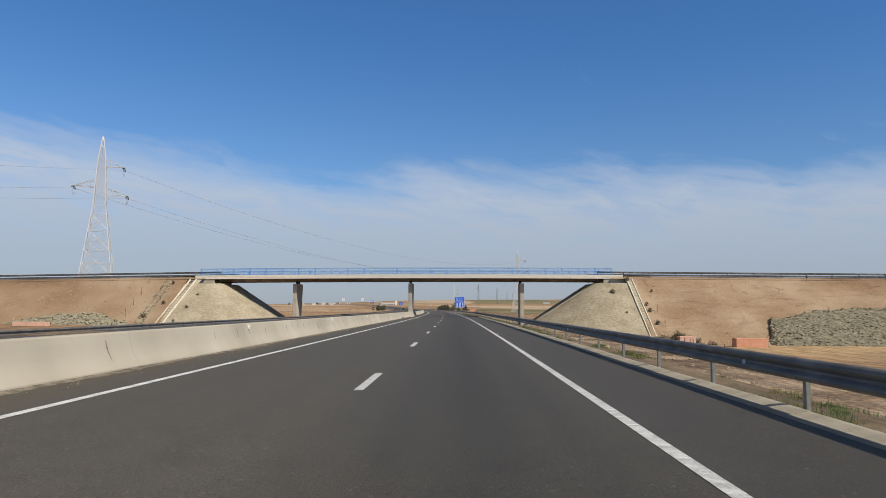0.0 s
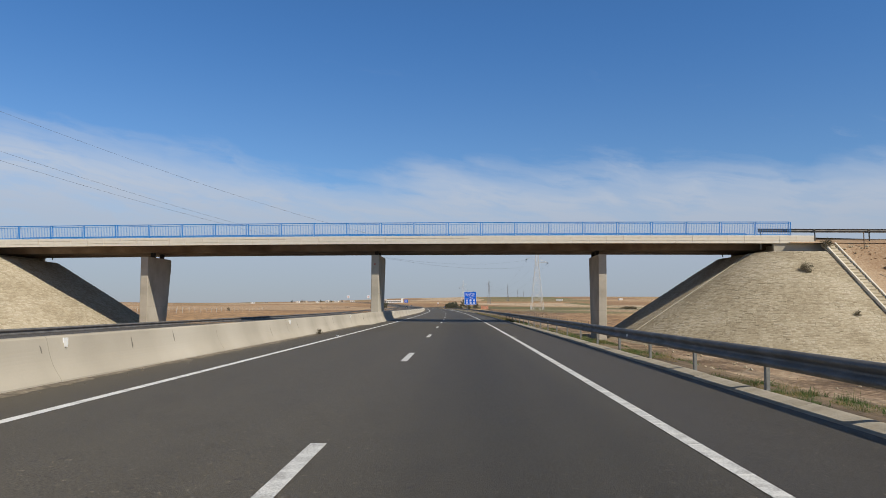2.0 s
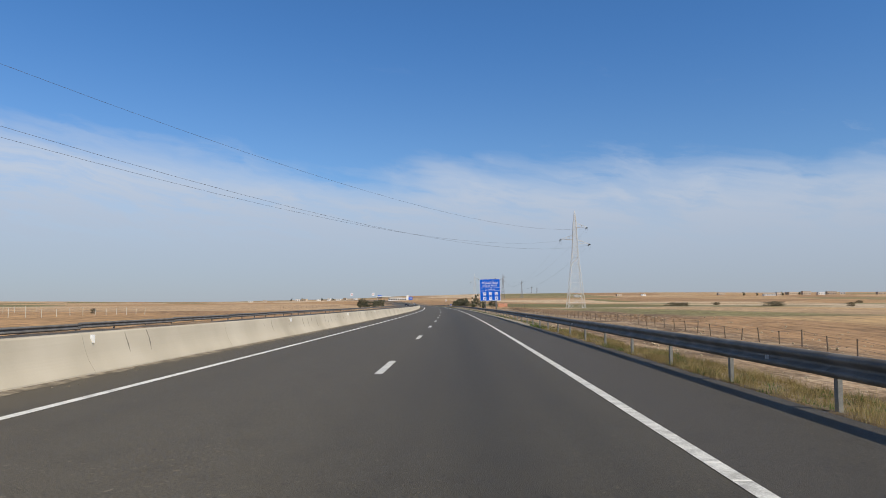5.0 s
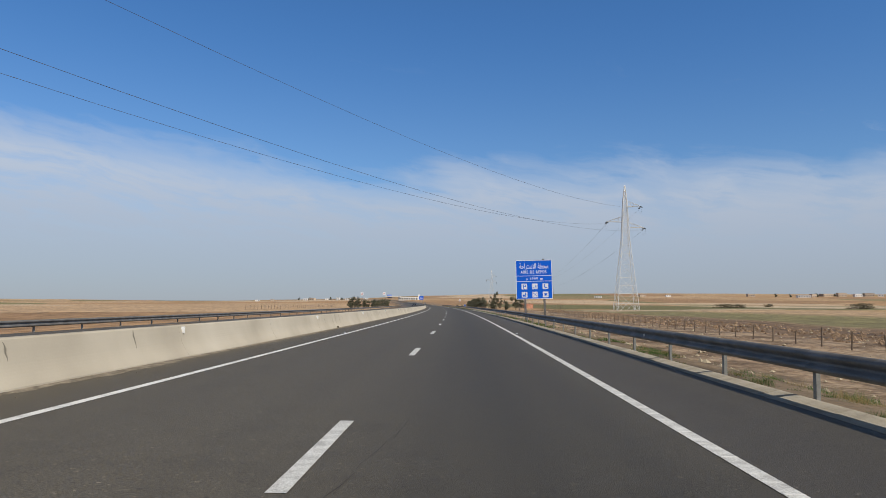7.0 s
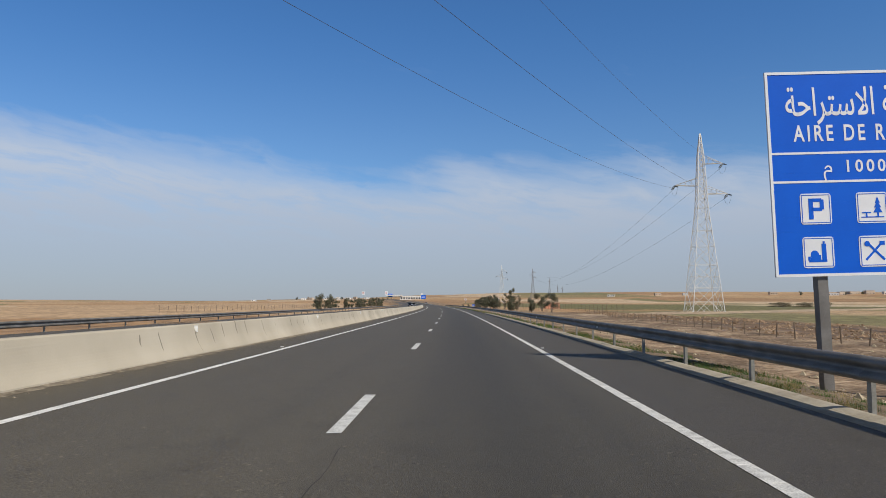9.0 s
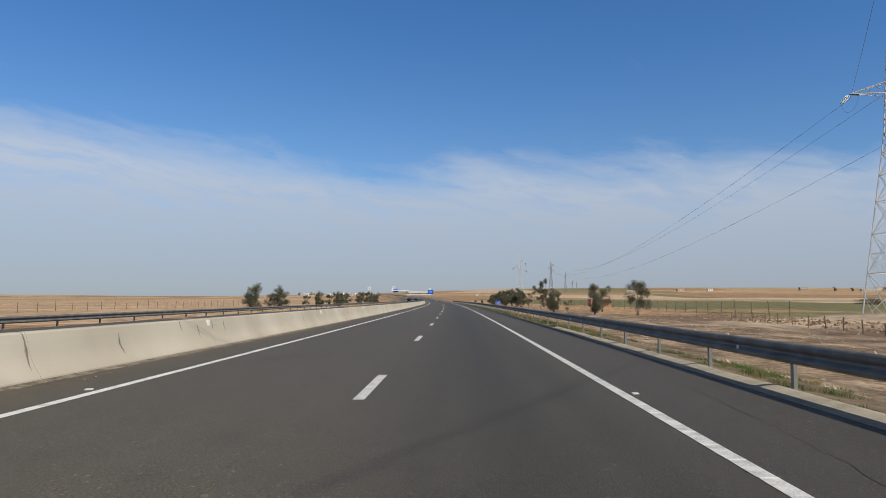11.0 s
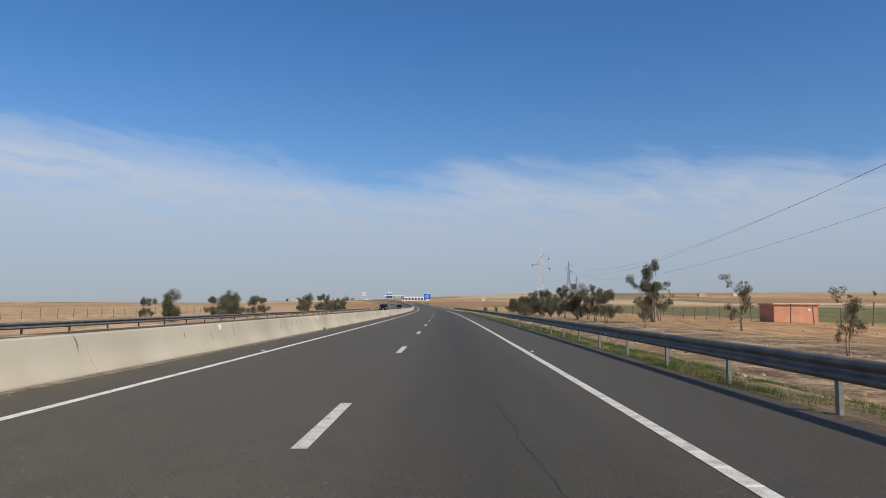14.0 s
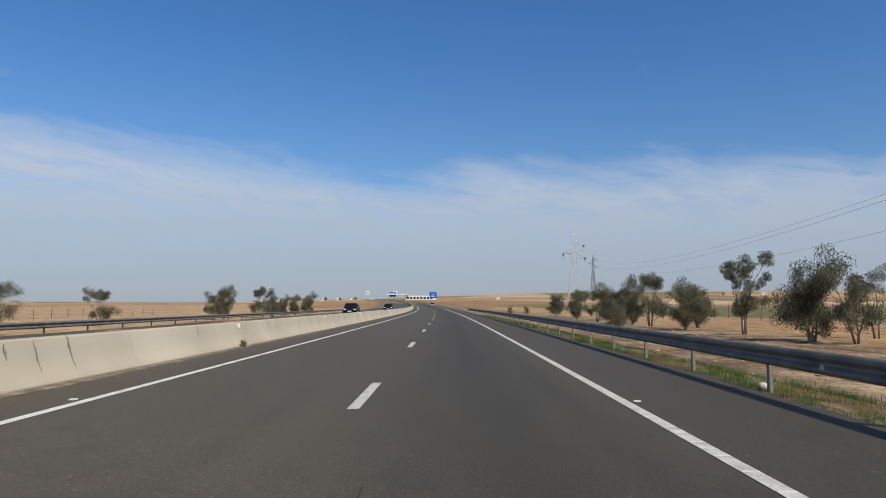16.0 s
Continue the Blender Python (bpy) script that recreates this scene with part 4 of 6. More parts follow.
def bank_point(c, d, rough):
    x, y, ox, oy, kind = c
    z = crest_z(x) - (max(d, 1.05) if kind == "paved" else d) / SLOPE
    r = rough * (noise.noise((x / 2.6 + ox * d, y / 2.6 + oy * d, 3.0)) * 0.22 + noise.noise((x / 9 + ox * d / 3, (y + oy * d) / 9, 8.0)) * 0.5) * min(1.0, d / 1.5)
    return Vector((x + ox * (d + 0.3 * r), y + oy * (d + 0.3 * r), z + 0.7 * r))


def build_bank(side):
    path = bank_path(side)
    ds = [0, 0.5, 1.2] + list(np.arange(2, 16.5, 0.8))
    for kind, mat, rough in (("earth", M_SOIL, 1.0), ("paved", M_MORTAR, 0.12)):
        runs, cur = [], []
        for i, c in enumerate(path):
            if c[4] == kind:
                cur.append(c)
            elif cur:
                runs.append(cur)
                cur = []
        if cur:
            runs.append(cur)
        for run in runs:
            if kind == "earth":      # meet the paving
                end = 0 if run is not runs[0] else -1
                x, y, ox, oy, _ = run[end]
                lip = (x - side * 0.2, y, ox, oy, "earth")
                run = run + [lip] if end == -1 else [lip] + run
            verts = [bank_point(c, d, rough) for c in run for d in ds]
            k = len(ds)
            faces = [(i * k + j, i * k + j + 1, (i + 1) * k + j + 1, (i + 1) * k + j) for i in range(len(run) - 1) for j in range(k - 1)]
            if side < 0:
                faces = [f[::-1] for f in faces]
            ob = new("embankment" if kind == "earth" else "slope_paving", raw("bank", verts, faces, mat, None, kind == "paved"))
            tagged(ob, "bare reddish earth embankment of the overpass" if kind == "earth" else "stone-pitched cone slope in front of the bridge abutment", "embankment", kind="structure")
            if kind == "paved":
                build_stones(run, side, ob)
    # crown of the bank
    xs = [c[0] for c in path if c[4] == "earth"][:60]
    top = []
    for x in xs + [xs[-1] - side * 3.0]:
        z = crest_z(x)
        top += [(x, NEAR - 0.5, z), (x, NEAR + 1.0, z + 0.45), (x, FAR - 1.0, z + 0.45), (x, FAR + 0.5, z)]
    faces = [(4 * i + j, 4 * i + j + 1, 4 * i + j + 5, 4 * i + j + 4) for i in range(len(xs)) for j in range(3)]
    if side > 0:
        faces = [f[::-1] for f in faces]
    tagged(new("embankment", raw("crown", top, [f[::-1] for f in faces], M_SOIL)), "bare earth crown of the overpass embankment", "embankment", kind="structure")


def bank_road(side):
    """The small road that runs on over the bank's crown."""
    x0 = RIGHT - 1.0 if side > 0 else LEFT + 1.0
    verts = []
    for i in range(30):
        x = x0 + side * 6.0 * i
        z = crest_z(x) + (0.60 if i == 0 else 0.47)
        verts += [(x, NEAR + 1.1, z), (x, FAR - 1.1, z)]
    faces = [(2 * i, 2 * i + 2, 2 * i + 3, 2 * i + 1) if side > 0 else (2 * i, 2 * i + 1, 2 * i + 3, 2 * i + 2) for i in range(29)]
    ob = new("road", raw("bank_road", verts, faces, M_ASPHALT_EDGE, [(v[0], v[1]) for v in verts]))
    tagged(ob, "narrow asphalt road over the embankment to the bridge", "road", kind="structure")


def build_stones(run, side, parent):
    """Courses of rough stones laid over the slope."""
    rng = random.Random(11 + side)
    verts, faces = [], []
    d = 0.25
    while d < 13.6:
        # length of this course
        ring = [bank_point(c, d, 0.12) for c in run]
        ring2 = [bank_point(c, d + 0.24, 0.12) for c in run]
        acc = [0.0]
        for a, b in zip(ring, ring[1:]):
            acc.append(acc[-1] + (b - a).length)
        u = rng.random() * 0.3
        while u < acc[-1] - 0.2:
            w = rng.uniform(0.15, 0.36)
            mid = min(u + w / 2, acc[-1] - 0.01)
            i = max(0, np.searchsorted(acc, mid) - 1)
            i = min(i, len(ring) - 2)
            t = (mid - acc[i]) / max(1e-6, acc[i + 1] - acc[i])
            p = ring[i].lerp(ring[i + 1], t)
            q = ring2[i].lerp(ring2[i + 1], t)
            along = (ring[i + 1] - ring[i]).normalized()
            down = (q - p).normalized()
            up = along.cross(down)
            if up.z < 0:
                up = -up
            h, slip = rng.uniform(0.001, 0.018), rng.uniform(-0.05, 0.05)
            b = len(verts)
            hw, hd = w / 2 - 0.004, 0.076
            for sx, sy, k in ((-1, -1, 0), (1, -1, 0), (1, 1, 0), (-1, 1, 0), (-1, -1, 1), (1, -1, 1), (1, 1, 1), (-1, 1, 1)):
                f = 1.0 if k == 0 else 0.86
                verts.append(p + along * (sx * hw * f) + down * (0.075 + slip + rng.uniform(-0.02, 0.02) + sy * hd * f) + up * (h * k * rng.uniform(0.8, 1.2) - 0.01 * (1 - k)))
            faces += [(b + 4, b + 5, b + 6, b + 7), (b, b + 1, b + 5, b + 4), (b + 1, b + 2, b + 6, b + 5), (b + 2, b + 3, b + 7, b + 6), (b + 3, b, b + 4, b + 7)]
            u += w
        d += 0.15
    ob = part("pitching_stones", raw("pitching_stones", verts, faces, M_STONE), None, parent, "courses of rough tan stones")
    ob["kind"] = "stuff"


def slope_channel(x, side, label, width=0.72, slant=0.0):
    """A stepped concrete drain that runs down the near flank."""
    ob = empty("slope_drain", Matrix(), label, "drain")
    step_bm = bmesh.new()
    tilt = math.degrees(math.atan(1 / SLOPE))
    run = math.hypot(14.8, 14.8 / SLOPE)
    lean = Matrix.Identity(4)      # aslant across the face of the bank
    lean[0][1] = slant / math.cos(radians(tilt))
    mid = Vector((0, NEAR - 0.4 - 7.6, crest_z(x) - 7.6 / SLOPE))
    box(step_bm, (width + 0.1, run, 0.16), (0, 0, 0.0), pose(-7.6 * slant, mid.y, mid.z, tilt, 0, 0) @ lean)
    for i in range(40):
        d = 0.3 + i * 14.8 / 40
        box(step_bm, (width, 0.12, 0.10), (-slant * (d + 0.2), NEAR - 0.4 - d - 0.2, crest_z(x) - (d + 0.2) / SLOPE + 0.10))
    part("drain_step", step_bm, M_STONE, ob, m=pose(x, 0, 0))
    for sx in (-1, 1):
        bm = bmesh.new()
        box(bm, (0.14, run, 0.30), (sx * (width / 2 + 0.06), 0, 0.06), bevel=0.02)
        part("drain_wall", bm, M_CORNICE, ob, m=pose(x - 7.6 * slant, mid.y, mid.z, tilt, 0, 0) @ lean)


def slope_strip(side):
    """A narrow concrete kerb that runs down the paved slope below the deck's edge."""
    x_end = RIGHT - 3.5 if side > 0 else LEFT + 3.5
    a = radians(86)
    c = (x_end + side * 1.6 - side * 1.6 * math.sin(a), NEAR + 1.2 - 1.6 * math.cos(a), -side * math.sin(a), -math.cos(a), "paved")
    p, q = bank_point(c, 1.1, 0), bank_point(c, 10.8, 0)
    d = q - p
    bm = bmesh.new()
    box(bm, (0.11, 0.07, d.length), (0, 0, d.length / 2), bevel=0.015)
    ob = part("slope_kerb", bm, M_CONC, None, m=Matrix.Translation(p) @ d.to_track_quat("Z", "X").to_matrix().to_4x4())
    tagged(ob, "narrow pale concrete kerb down the stone-pitched slope", "kerb")


for side in (-1, 1):
    build_bank(side)
    bank_road(side)
slope_strip(1)
slope_channel(RIGHT + 0.7, 1, "pale stepped concrete drain down the embankment beside the bridge", 0.72, -0.035)
slope_channel(LEFT + 0.25, -1, "pale stepped concrete drain down the embankment beside the bridge", 0.9, 0.14)

for x0, n, y in ((RIGHT - 4.0, 10, NEAR + 0.35), (RIGHT - 4.0, 10, FAR - 0.35)):
    guard_rail(0, n, 0, 0.72, 4.13, 3, 1, "grey guard rail along the overpass road above the embankment", 0.9,
               lambda s, z, turn, x0=x0, y=y: pose(x0 + s, y, crest_z(x0 + s) + 0.45 + z, 0, 0, -90 + turn))
for x0, n, y in ((LEFT + 4.0, 10, NEAR + 0.35), (LEFT + 4.0, 10, FAR - 0.35)):
    guard_rail(0, n, 0, 0.72, 4.13, 3, -1, "grey guard rail along the overpass road above the embankment", 0.9,
               lambda s, z, turn, x0=x0, y=y: pose(x0 - s, y, crest_z(x0 - s) + 0.45 + z, -1.37 if x0 - s < LEFT - 2 else 0, 0, 90 + turn))


# ---- pylons and lines ----
def pylon_mesh(height, foot, waist_h, waist, arms, thick):
    """Lattice mast: four legs, cross bracing, arms as (height, reach to -x or +x)."""
    body, arm_bm = bmesh.new(), bmesh.new()

    def half(z):
        if z < waist_h:
            return foot + (waist - foot) * z / waist_h
        top = height * 0.86
        if z < top:
            return waist * (1 - 0.42 * (z - waist_h) / (top - waist_h))
        return waist * 0.58 + (0.10 - waist * 0.58) * (z - top) / (height - top)

    levels = [0.0]
    while levels[-1] < height - 1.0:
        levels.append(min(height, levels[-1] + max(1.25, half(levels[-1]) * 1.75)))
    levels[-1] = height
    for z0, z1 in zip(levels, levels[1:]):
        a, b = half(z0), half(z1)
        c0 = [(-a, -a, z0), (a, -a, z0), (a, a, z0), (-a, a, z0)]
        c1 = [(-b, -b, z1), (b, -b, z1), (b, b, z1), (-b, b, z1)]
        for i in range(4):
            j = (i + 1) % 4
            bar(body, c0[i], c1[i], thick)
            bar(body, c0[i], c1[j], thick * 0.55)
            bar(body, c0[j], c1[i], thick * 0.55)
            bar(body, c1[i], c1[j], thick * 0.5)
            if z1 - z0 > 4.0:
                m0 = [(p + q) / 2 for p, q in zip(c0[i], c1[i])]
                mj = [(p + q) / 2 for p, q in zip(c0[j], c1[j])]
                bar(body, m0, mj, thick * 0.5)
                m1 = [(p + q) / 2 for p, q in zip(c0[i], c0[j])]
                bar(body, m0, m1, thick * 0.4)
                bar(body, mj, m1, thick * 0.4)
    for z, reach in arms:
        w = half(z)
        sgn = 1 if reach > 0 else -1
        tip = (reach, 0, z + 0.1)
        for y in (-w, w):
            bar(arm_bm, (sgn * w, y, z), tip, thick * 0.7)
            bar(arm_bm, (sgn * w, y, z + 1.6), tip, thick * 0.6)
        for k in (0.25, 0.5, 0.75):
            x = sgn * w + (reach - sgn * w) * k
            zt = z + 1.6 + (0.1 - 1.6) * k
            yk = w * (1 - k)
            bar(arm_bm, (x, -yk, z + 0.1 * k), (x, yk, zt), thick * 0.4)
            bar(arm_bm, (x, yk, z + 0.1 * k), (x, -yk, zt), thick * 0.4)
    return body, arm_bm


def pylon(at, turn, height, foot, arms, mat, label, thick=0.085, strings=True):
    p = empty("pylon", pose(*at, 0, 0, turn), label, "pylon", "pylons of the power line")
    body, arm_bm = pylon_mesh(height, foot, height * 0.58, foot * 0.33, arms, thick)
    part("mast", body, mat, p)
    part("cross_arms", arm_bm, mat, p)
    if strings:
        for z, reach in arms:
            bm = bmesh.new()
            for sy in (-1, 1):
                for dx in (-0.14, 0.14):
                    a, b = Vector((reach + dx, sy * 0.25, z)), Vector((reach + dx, sy * 1.9, z - 0.55))
                    bar(bm, a, b, 0.03)
                    for k in range(10):
                        q = a.lerp(b, 0.1 + 0.085 * k)
                        bmesh.ops.create_cone(bm, cap_ends=True, segments=6, radius1=0.10, radius2=0.08, depth=0.08, matrix=Matrix.Translation(q) @ (b - a).to_track_quat("Z", "Y").to_matrix().to_4x4())
            # slack loop under the arm
            pts = [Vector((reach, math.cos(t) * -1.9, z - 0.55 - 1.5 * math.sin(t))) for t in np.linspace(0, math.pi, 9)]
            for a, b in zip(pts, pts[1:]):
                bar(bm, a, b, 0.016)
            part("insulator_string", bm, M_INSUL, p)
    return p


ARMS = ((24.9, 5.4), (26.6, -5.4), (31.2, 4.5))
TURN_R = 6.0
PL, PR = Vector((-77.4, 154.5, 0.6)), Vector((36.1, 427.0, -1.0))
pylon(PL, 20, 37.9, 4.05, ARMS, M_PYLON, "white galvanised steel lattice pylon behind the embankment")
pylon(PR, 3, 37.5, 3.2, ARMS, M_PYLON, "white galvanised steel lattice pylon in the field beside the motorway")


def wire(a, b, sag, r, name="power_line"):
    n = 26
    pts = [a.lerp(b, i / n) - Vector((0, 0, 4 * sag * (i / n) * (1 - i / n))) for i in range(n + 1)]
    side = (b - a).cross(Vector((0, 0, 1))).normalized() * r
    up = Vector((0, 0, r))
    verts = [p + o for p in pts for o in (side, up, -side, -up)]
    faces = [(4 * i + j, 4 * i + (j + 1) % 4, 4 * i + 4 + (j + 1) % 4, 4 * i + 4 + j) for i in range(n) for j in range(4)] + [(3, 2, 1, 0), tuple(4 * n + j for j in range(4))]
    ob = part(name, raw(name, verts, faces, M_WIRE, None, False), None)
    tagged(ob, "thin sagging overhead power line between pylons", "power line", "wires of the power line")


def tips(at, turn, arms=ARMS):
    m = pose(*at, 0, 0, turn)
    return [m @ Vector((x, 0, z - 0.5)) for z, x in arms]


LINE = [(PR, TURN_R), (Vector((28.0, 990.0, 5.0)), 0.0), (Vector((80.0, 1500.0, 12.0)), 0.0), (Vector((134.0, 2000.0, 15.0)), 0.0), (Vector((180.0, 2400.0, 20.0)), 0.0)]
for (at, turn), h in zip(LINE[1:], (30.5, 33.0, 32.0, 32.0)):
    pylon(at, turn, h, 2.4, ((h * 0.72, 3.4), (h * 0.80, -3.4), (h * 0.88, 3.0)), M_PYLON_FAR, "grey lattice pylon far off on the power line", 0.14, False)
pylon((-3.4, 742.0, 0.4), 0, 25.5, 2.6, ((17.0, 3.6), (18.4, -3.6), (21.3, 3.2)), M_PYLON, "white lattice pylon behind the roadside trees", 0.08)
A, B = tips(PL, 20), tips(PR, 3)
for a, b in zip(A, B):
    wire(a, b, 9.0, 0.017)
C = tips(LINE[1][0], 0, ((30.5 * 0.72, 3.4), (30.5 * 0.80, -3.4), (30.5 * 0.88, 3.0)))
for a, b in zip(B, C):
    wire(a, b, 12.0, 0.022)
for a in A:
    wire(a, a + Vector((-150, -230, -6)), 8.0, 0.012)


# ---- writing and signs ----
def lettering(text, size, mat, bold=0.0, spacing=1.0, depth=0.002):
    cu = bpy.data.curves.new("lettering", "FONT")
    cu.body, cu.size, cu.extrude, cu.align_x, cu.align_y, cu.offset, cu.space_character = text, size, depth, "CENTER", "CENTER", bold, spacing
    tmp = new("lettering", cu)
    me = bpy.data.meshes.new_from_object(tmp)
    bpy.data.objects.remove(tmp)
    me.materials.clear()
    me.materials.append(mat)
    return me


def text_part(text, size, mat, parent, x, z, wide=None, y=0.001, name="lettering", bold=0.0, spacing=1.0):
    me = lettering(text, size, mat, bold, spacing)
    xs = [v.co.x for v in me.vertices] or [0, 1]
    k = 1.0 if not wide else wide / (max(xs) - min(xs))
    mid = (max(xs) + min(xs)) / 2
    for v in me.vertices:
        v.co.x = (v.co.x - mid) * k
    return part(name, me, None, parent, m=pose(x, y, z, 90, 0, 0))


def plate(bm, x, z, w, h, y=0.0, t=0.01, r=0.0):
    """An upright plate that faces -y, with rounded corners."""
    pts = []
    if r:
        for cx, cz, a0 in ((w / 2 - r, h / 2 - r, 0), (-w / 2 + r, h / 2 - r, 90), (-w / 2 + r, -h / 2 + r, 180), (w / 2 - r, -h / 2 + r, 270)):
            for k in range(5):
                a = radians(a0 + 22.5 * k)
                pts.append((cx + r * math.cos(a), cz + r * math.sin(a)))
    else:
        pts = [(w / 2, h / 2), (-w / 2, h / 2), (-w / 2, -h / 2), (w / 2, -h / 2)]
    return shape(bm, [(x + a, z + b) for a, b in pts], y, t)


def shape(bm, pts, y=0.0, t=0.004):
    f = [bm.verts.new((a, y, b)) for a, b in pts]
    g = [bm.verts.new((a, y + t, b)) for a, b in pts]
    n = len(pts)
    bm.faces.new(f)
    bm.faces.new(g[::-1])
    for i in range(n):
        bm.faces.new((f[i], f[(i + 1) % n], g[(i + 1) % n], g[i]))
    return bm


def disc(bm, x, z, r, y, n=14, sx=1.0):
    return shape(bm, [(x + sx * r * math.cos(2 * math.pi * k / n), z + r * math.sin(2 * math.pi * k / n)) for k in range(n)], y)


def build_rest_sign():
    W, H = 3.88, 4.16
    base = spot(290.6, 7.55)
    m = pose(base.x, base.y, 1.81, 0, -1.6, math.degrees(heading(290.6)) + 1.0)
    sign = empty("road_sign", m, "large blue rest area sign with white lettering on two posts", "road sign")
    # aluminium planks, blue face
    for i in range(14):
        h = H / 14
        bm = bmesh.new()
        box(bm, (W - 0.10, 0.03, h - 0.0006), (W / 2, 0.02, h * (i + 0.5)))
        part("sign_plank", bm, M_SIGN_BLUE, sign)
    bm = bmesh.new()
    t = 0.055
    plate(bm, W / 2, H - t / 2, W, t, -0.004, 0.05)
    plate(bm, W / 2, t / 2, W, t, -0.004, 0.05)
    plate(bm, t / 2, H / 2, t, H, -0.003, 0.05)
    plate(bm, W - t / 2, H / 2, t, H, -0.003, 0.05)
    part("sign_border", bm, M_SIGN_WHITE, sign)
    bm = bmesh.new()
    for z in (H * 0.597, H * 0.457):
        plate(bm, W / 2, z, W - 2 * t, 0.045, -0.001, 0.01)
    part("divider", bm, M_SIGN_WHITE, sign)
    # Arabic line in joined letter shapes, from the last letter to the first
    arabic = "\ufe94\ufea3\ufe8d\ufeae\ufe98\ufeb3\ufefb\ufe8d \ufe94\ufec4\ufea4\ufee3"
    text_part(arabic, 0.80, M_SIGN_WHITE, sign, W * 0.5, H * 0.84, W * 0.80, bold=0.006)
    text_part("AIRE DE REPOS", 0.46, M_SIGN_WHITE, sign, W * 0.49, H * 0.69, W * 0.715, bold=0.008, spacing=1.35)
    text_part("1000", 0.34, M_SIGN_WHITE, sign, W * 0.50, H * 0.527, W * 0.20, bold=0.006, spacing=1.4)
    text_part("m", 0.36, M_SIGN_WHITE, sign, W * 0.71, H * 0.520, W * 0.07, bold=0.008)
    text_part("\ufee1", 0.40, M_SIGN_WHITE, sign, W * 0.30, H * 0.527, W * 0.045)
    s = 0.62
    for ci, fx in enumerate((0.225, 0.515, 0.805)):
        for ri, fz in enumerate((0.325, 0.115)):
            bm = bmesh.new()
            plate(bm, 0, 0, s, s, -0.002, 0.02, 0.06)
            icon = part("symbol_panel", bm, M_SIGN_WHITE, sign, "white square symbol panel", pose(W * fx, 0, H * fz))
            bm = bmesh.new()
            ring = [[bm.verts.new((sx * (s / 2 - inset), -0.006, sz * (s / 2 - inset))) for sx, sz in ((-1, -1), (1, -1), (1, 1), (-1, 1))] for inset in (0.025, 0.039)]
            for j in range(4):
                bm.faces.new((ring[0][j], ring[0][(j + 1) % 4], ring[1][(j + 1) % 4], ring[1][j]))
            part("symbol_frame", bm, M_SIGN_BLUE, icon)
            bm = bmesh.new()
            y = -0.007
            if (ci, ri) == (0, 0):
                plate(bm, -0.10, 0, 0.09, 0.42, y, 0.004)
                plate(bm, 0.01, 0.175, 0.22, 0.07, y, 0.004)
                plate(bm, 0.01, -0.01, 0.22, 0.07, y, 0.004)
                plate(bm, 0.12, 0.085, 0.08, 0.2, y, 0.004)
            elif (ci, ri) == (1, 0):      # fir tree and picnic table
                shape(bm, [(0.02, -0.10), (0.20, -0.10), (0.11, 0.06)], y)
                shape(bm, [(0.04, 0.0), (0.18, 0.0), (0.11, 0.14)], y - 0.001)
                shape(bm, [(0.06, 0.09), (0.16, 0.09), (0.11, 0.22)], y - 0.002)
                plate(bm, 0.11, -0.14, 0.03, 0.1, y, 0.004)
                plate(bm, 0.0, -0.19, 0.46, 0.02, y, 0.004)
                plate(bm, -0.12, -0.10, 0.18, 0.025, y, 0.004)
                plate(bm, -0.12, -0.14, 0.03, 0.08, y, 0.004)
            elif (ci, ri) == (2, 0):      # telephone receiver
                shape(bm, [(-0.16, 0.18), (-0.06, 0.22), (-0.03, 0.12), (-0.09, 0.08), (-0.05, -0.04), (0.04, -0.11), (0.08, -0.07), (0.16, -0.11), (0.12, -0.20), (0.02, -0.21), (-0.09, -0.14), (-0.16, 0.0)], y)
                plate(bm, 0.16, -0.15, 0.06, 0.05, y - 0.001, 0.004)
            elif (ci, ri) == (0, 1):      # domed building with a tower
                plate(bm, -0.02, -0.17, 0.36, 0.05, y, 0.004)
                plate(bm, 0.11, 0.0, 0.09, 0.34, y, 0.004)
                plate(bm, 0.11, 0.19, 0.04, 0.06, y, 0.004)
                plate(bm, -0.06, -0.10, 0.2, 0.10, y - 0.001, 0.004)
                disc(bm, -0.08, -0.04, 0.08, y)
                plate(bm, -0.19, -0.12, 0.05, 0.08, y, 0.004)
            elif (ci, ri) == (1, 1):      # crossed spoon and fork
                for sg in (1, -1):
                    shape(bm, [(sg * 0.17, -0.19), (sg * 0.20, -0.16), (sg * -0.12, 0.17), (sg * -0.15, 0.14)], y - 0.001 * sg)
                disc(bm, -0.15, 0.15, 0.055, y - 0.002)
                plate(bm, 0.15, 0.16, 0.10, 0.08, y - 0.002, 0.004)
            else:                          # cup on a saucer
                shape(bm, [(-0.14, 0.12), (0.12, 0.12), (0.10, -0.06), (0.04, -0.10), (-0.06, -0.10), (-0.12, -0.06)], y)
                disc(bm, 0.14, 0.04, 0.06, y - 0.001)
                plate(bm, 0.0, -0.13, 0.38, 0.03, y, 0.004)
            part("symbol", bm, M_SIGN_BLUE, icon)
    for fx in (0.245, 0.775):
        bm = bmesh.new()
        top = H + (0.14 if fx > 0.5 else -0.05)
        h = top + 3.0
        x = W * fx
        box(bm, (0.20, 0.012, h), (x, 0.06, top - h / 2))
        box(bm, (0.012, 0.18, h), (x - 0.1, 0.15, top - h / 2))
        box(bm, (0.012, 0.18, h), (x + 0.1, 0.15, top - h / 2))
        part("sign_post", bm, M_STEEL, sign, "grey steel sign post")
    for i in range(7):
        part("stiffener", boxed(((W - 0.2, 0.012, 0.05), (W / 2, 0.046, H * (i + 0.5) / 7))), M_POST, sign)


build_rest_sign()


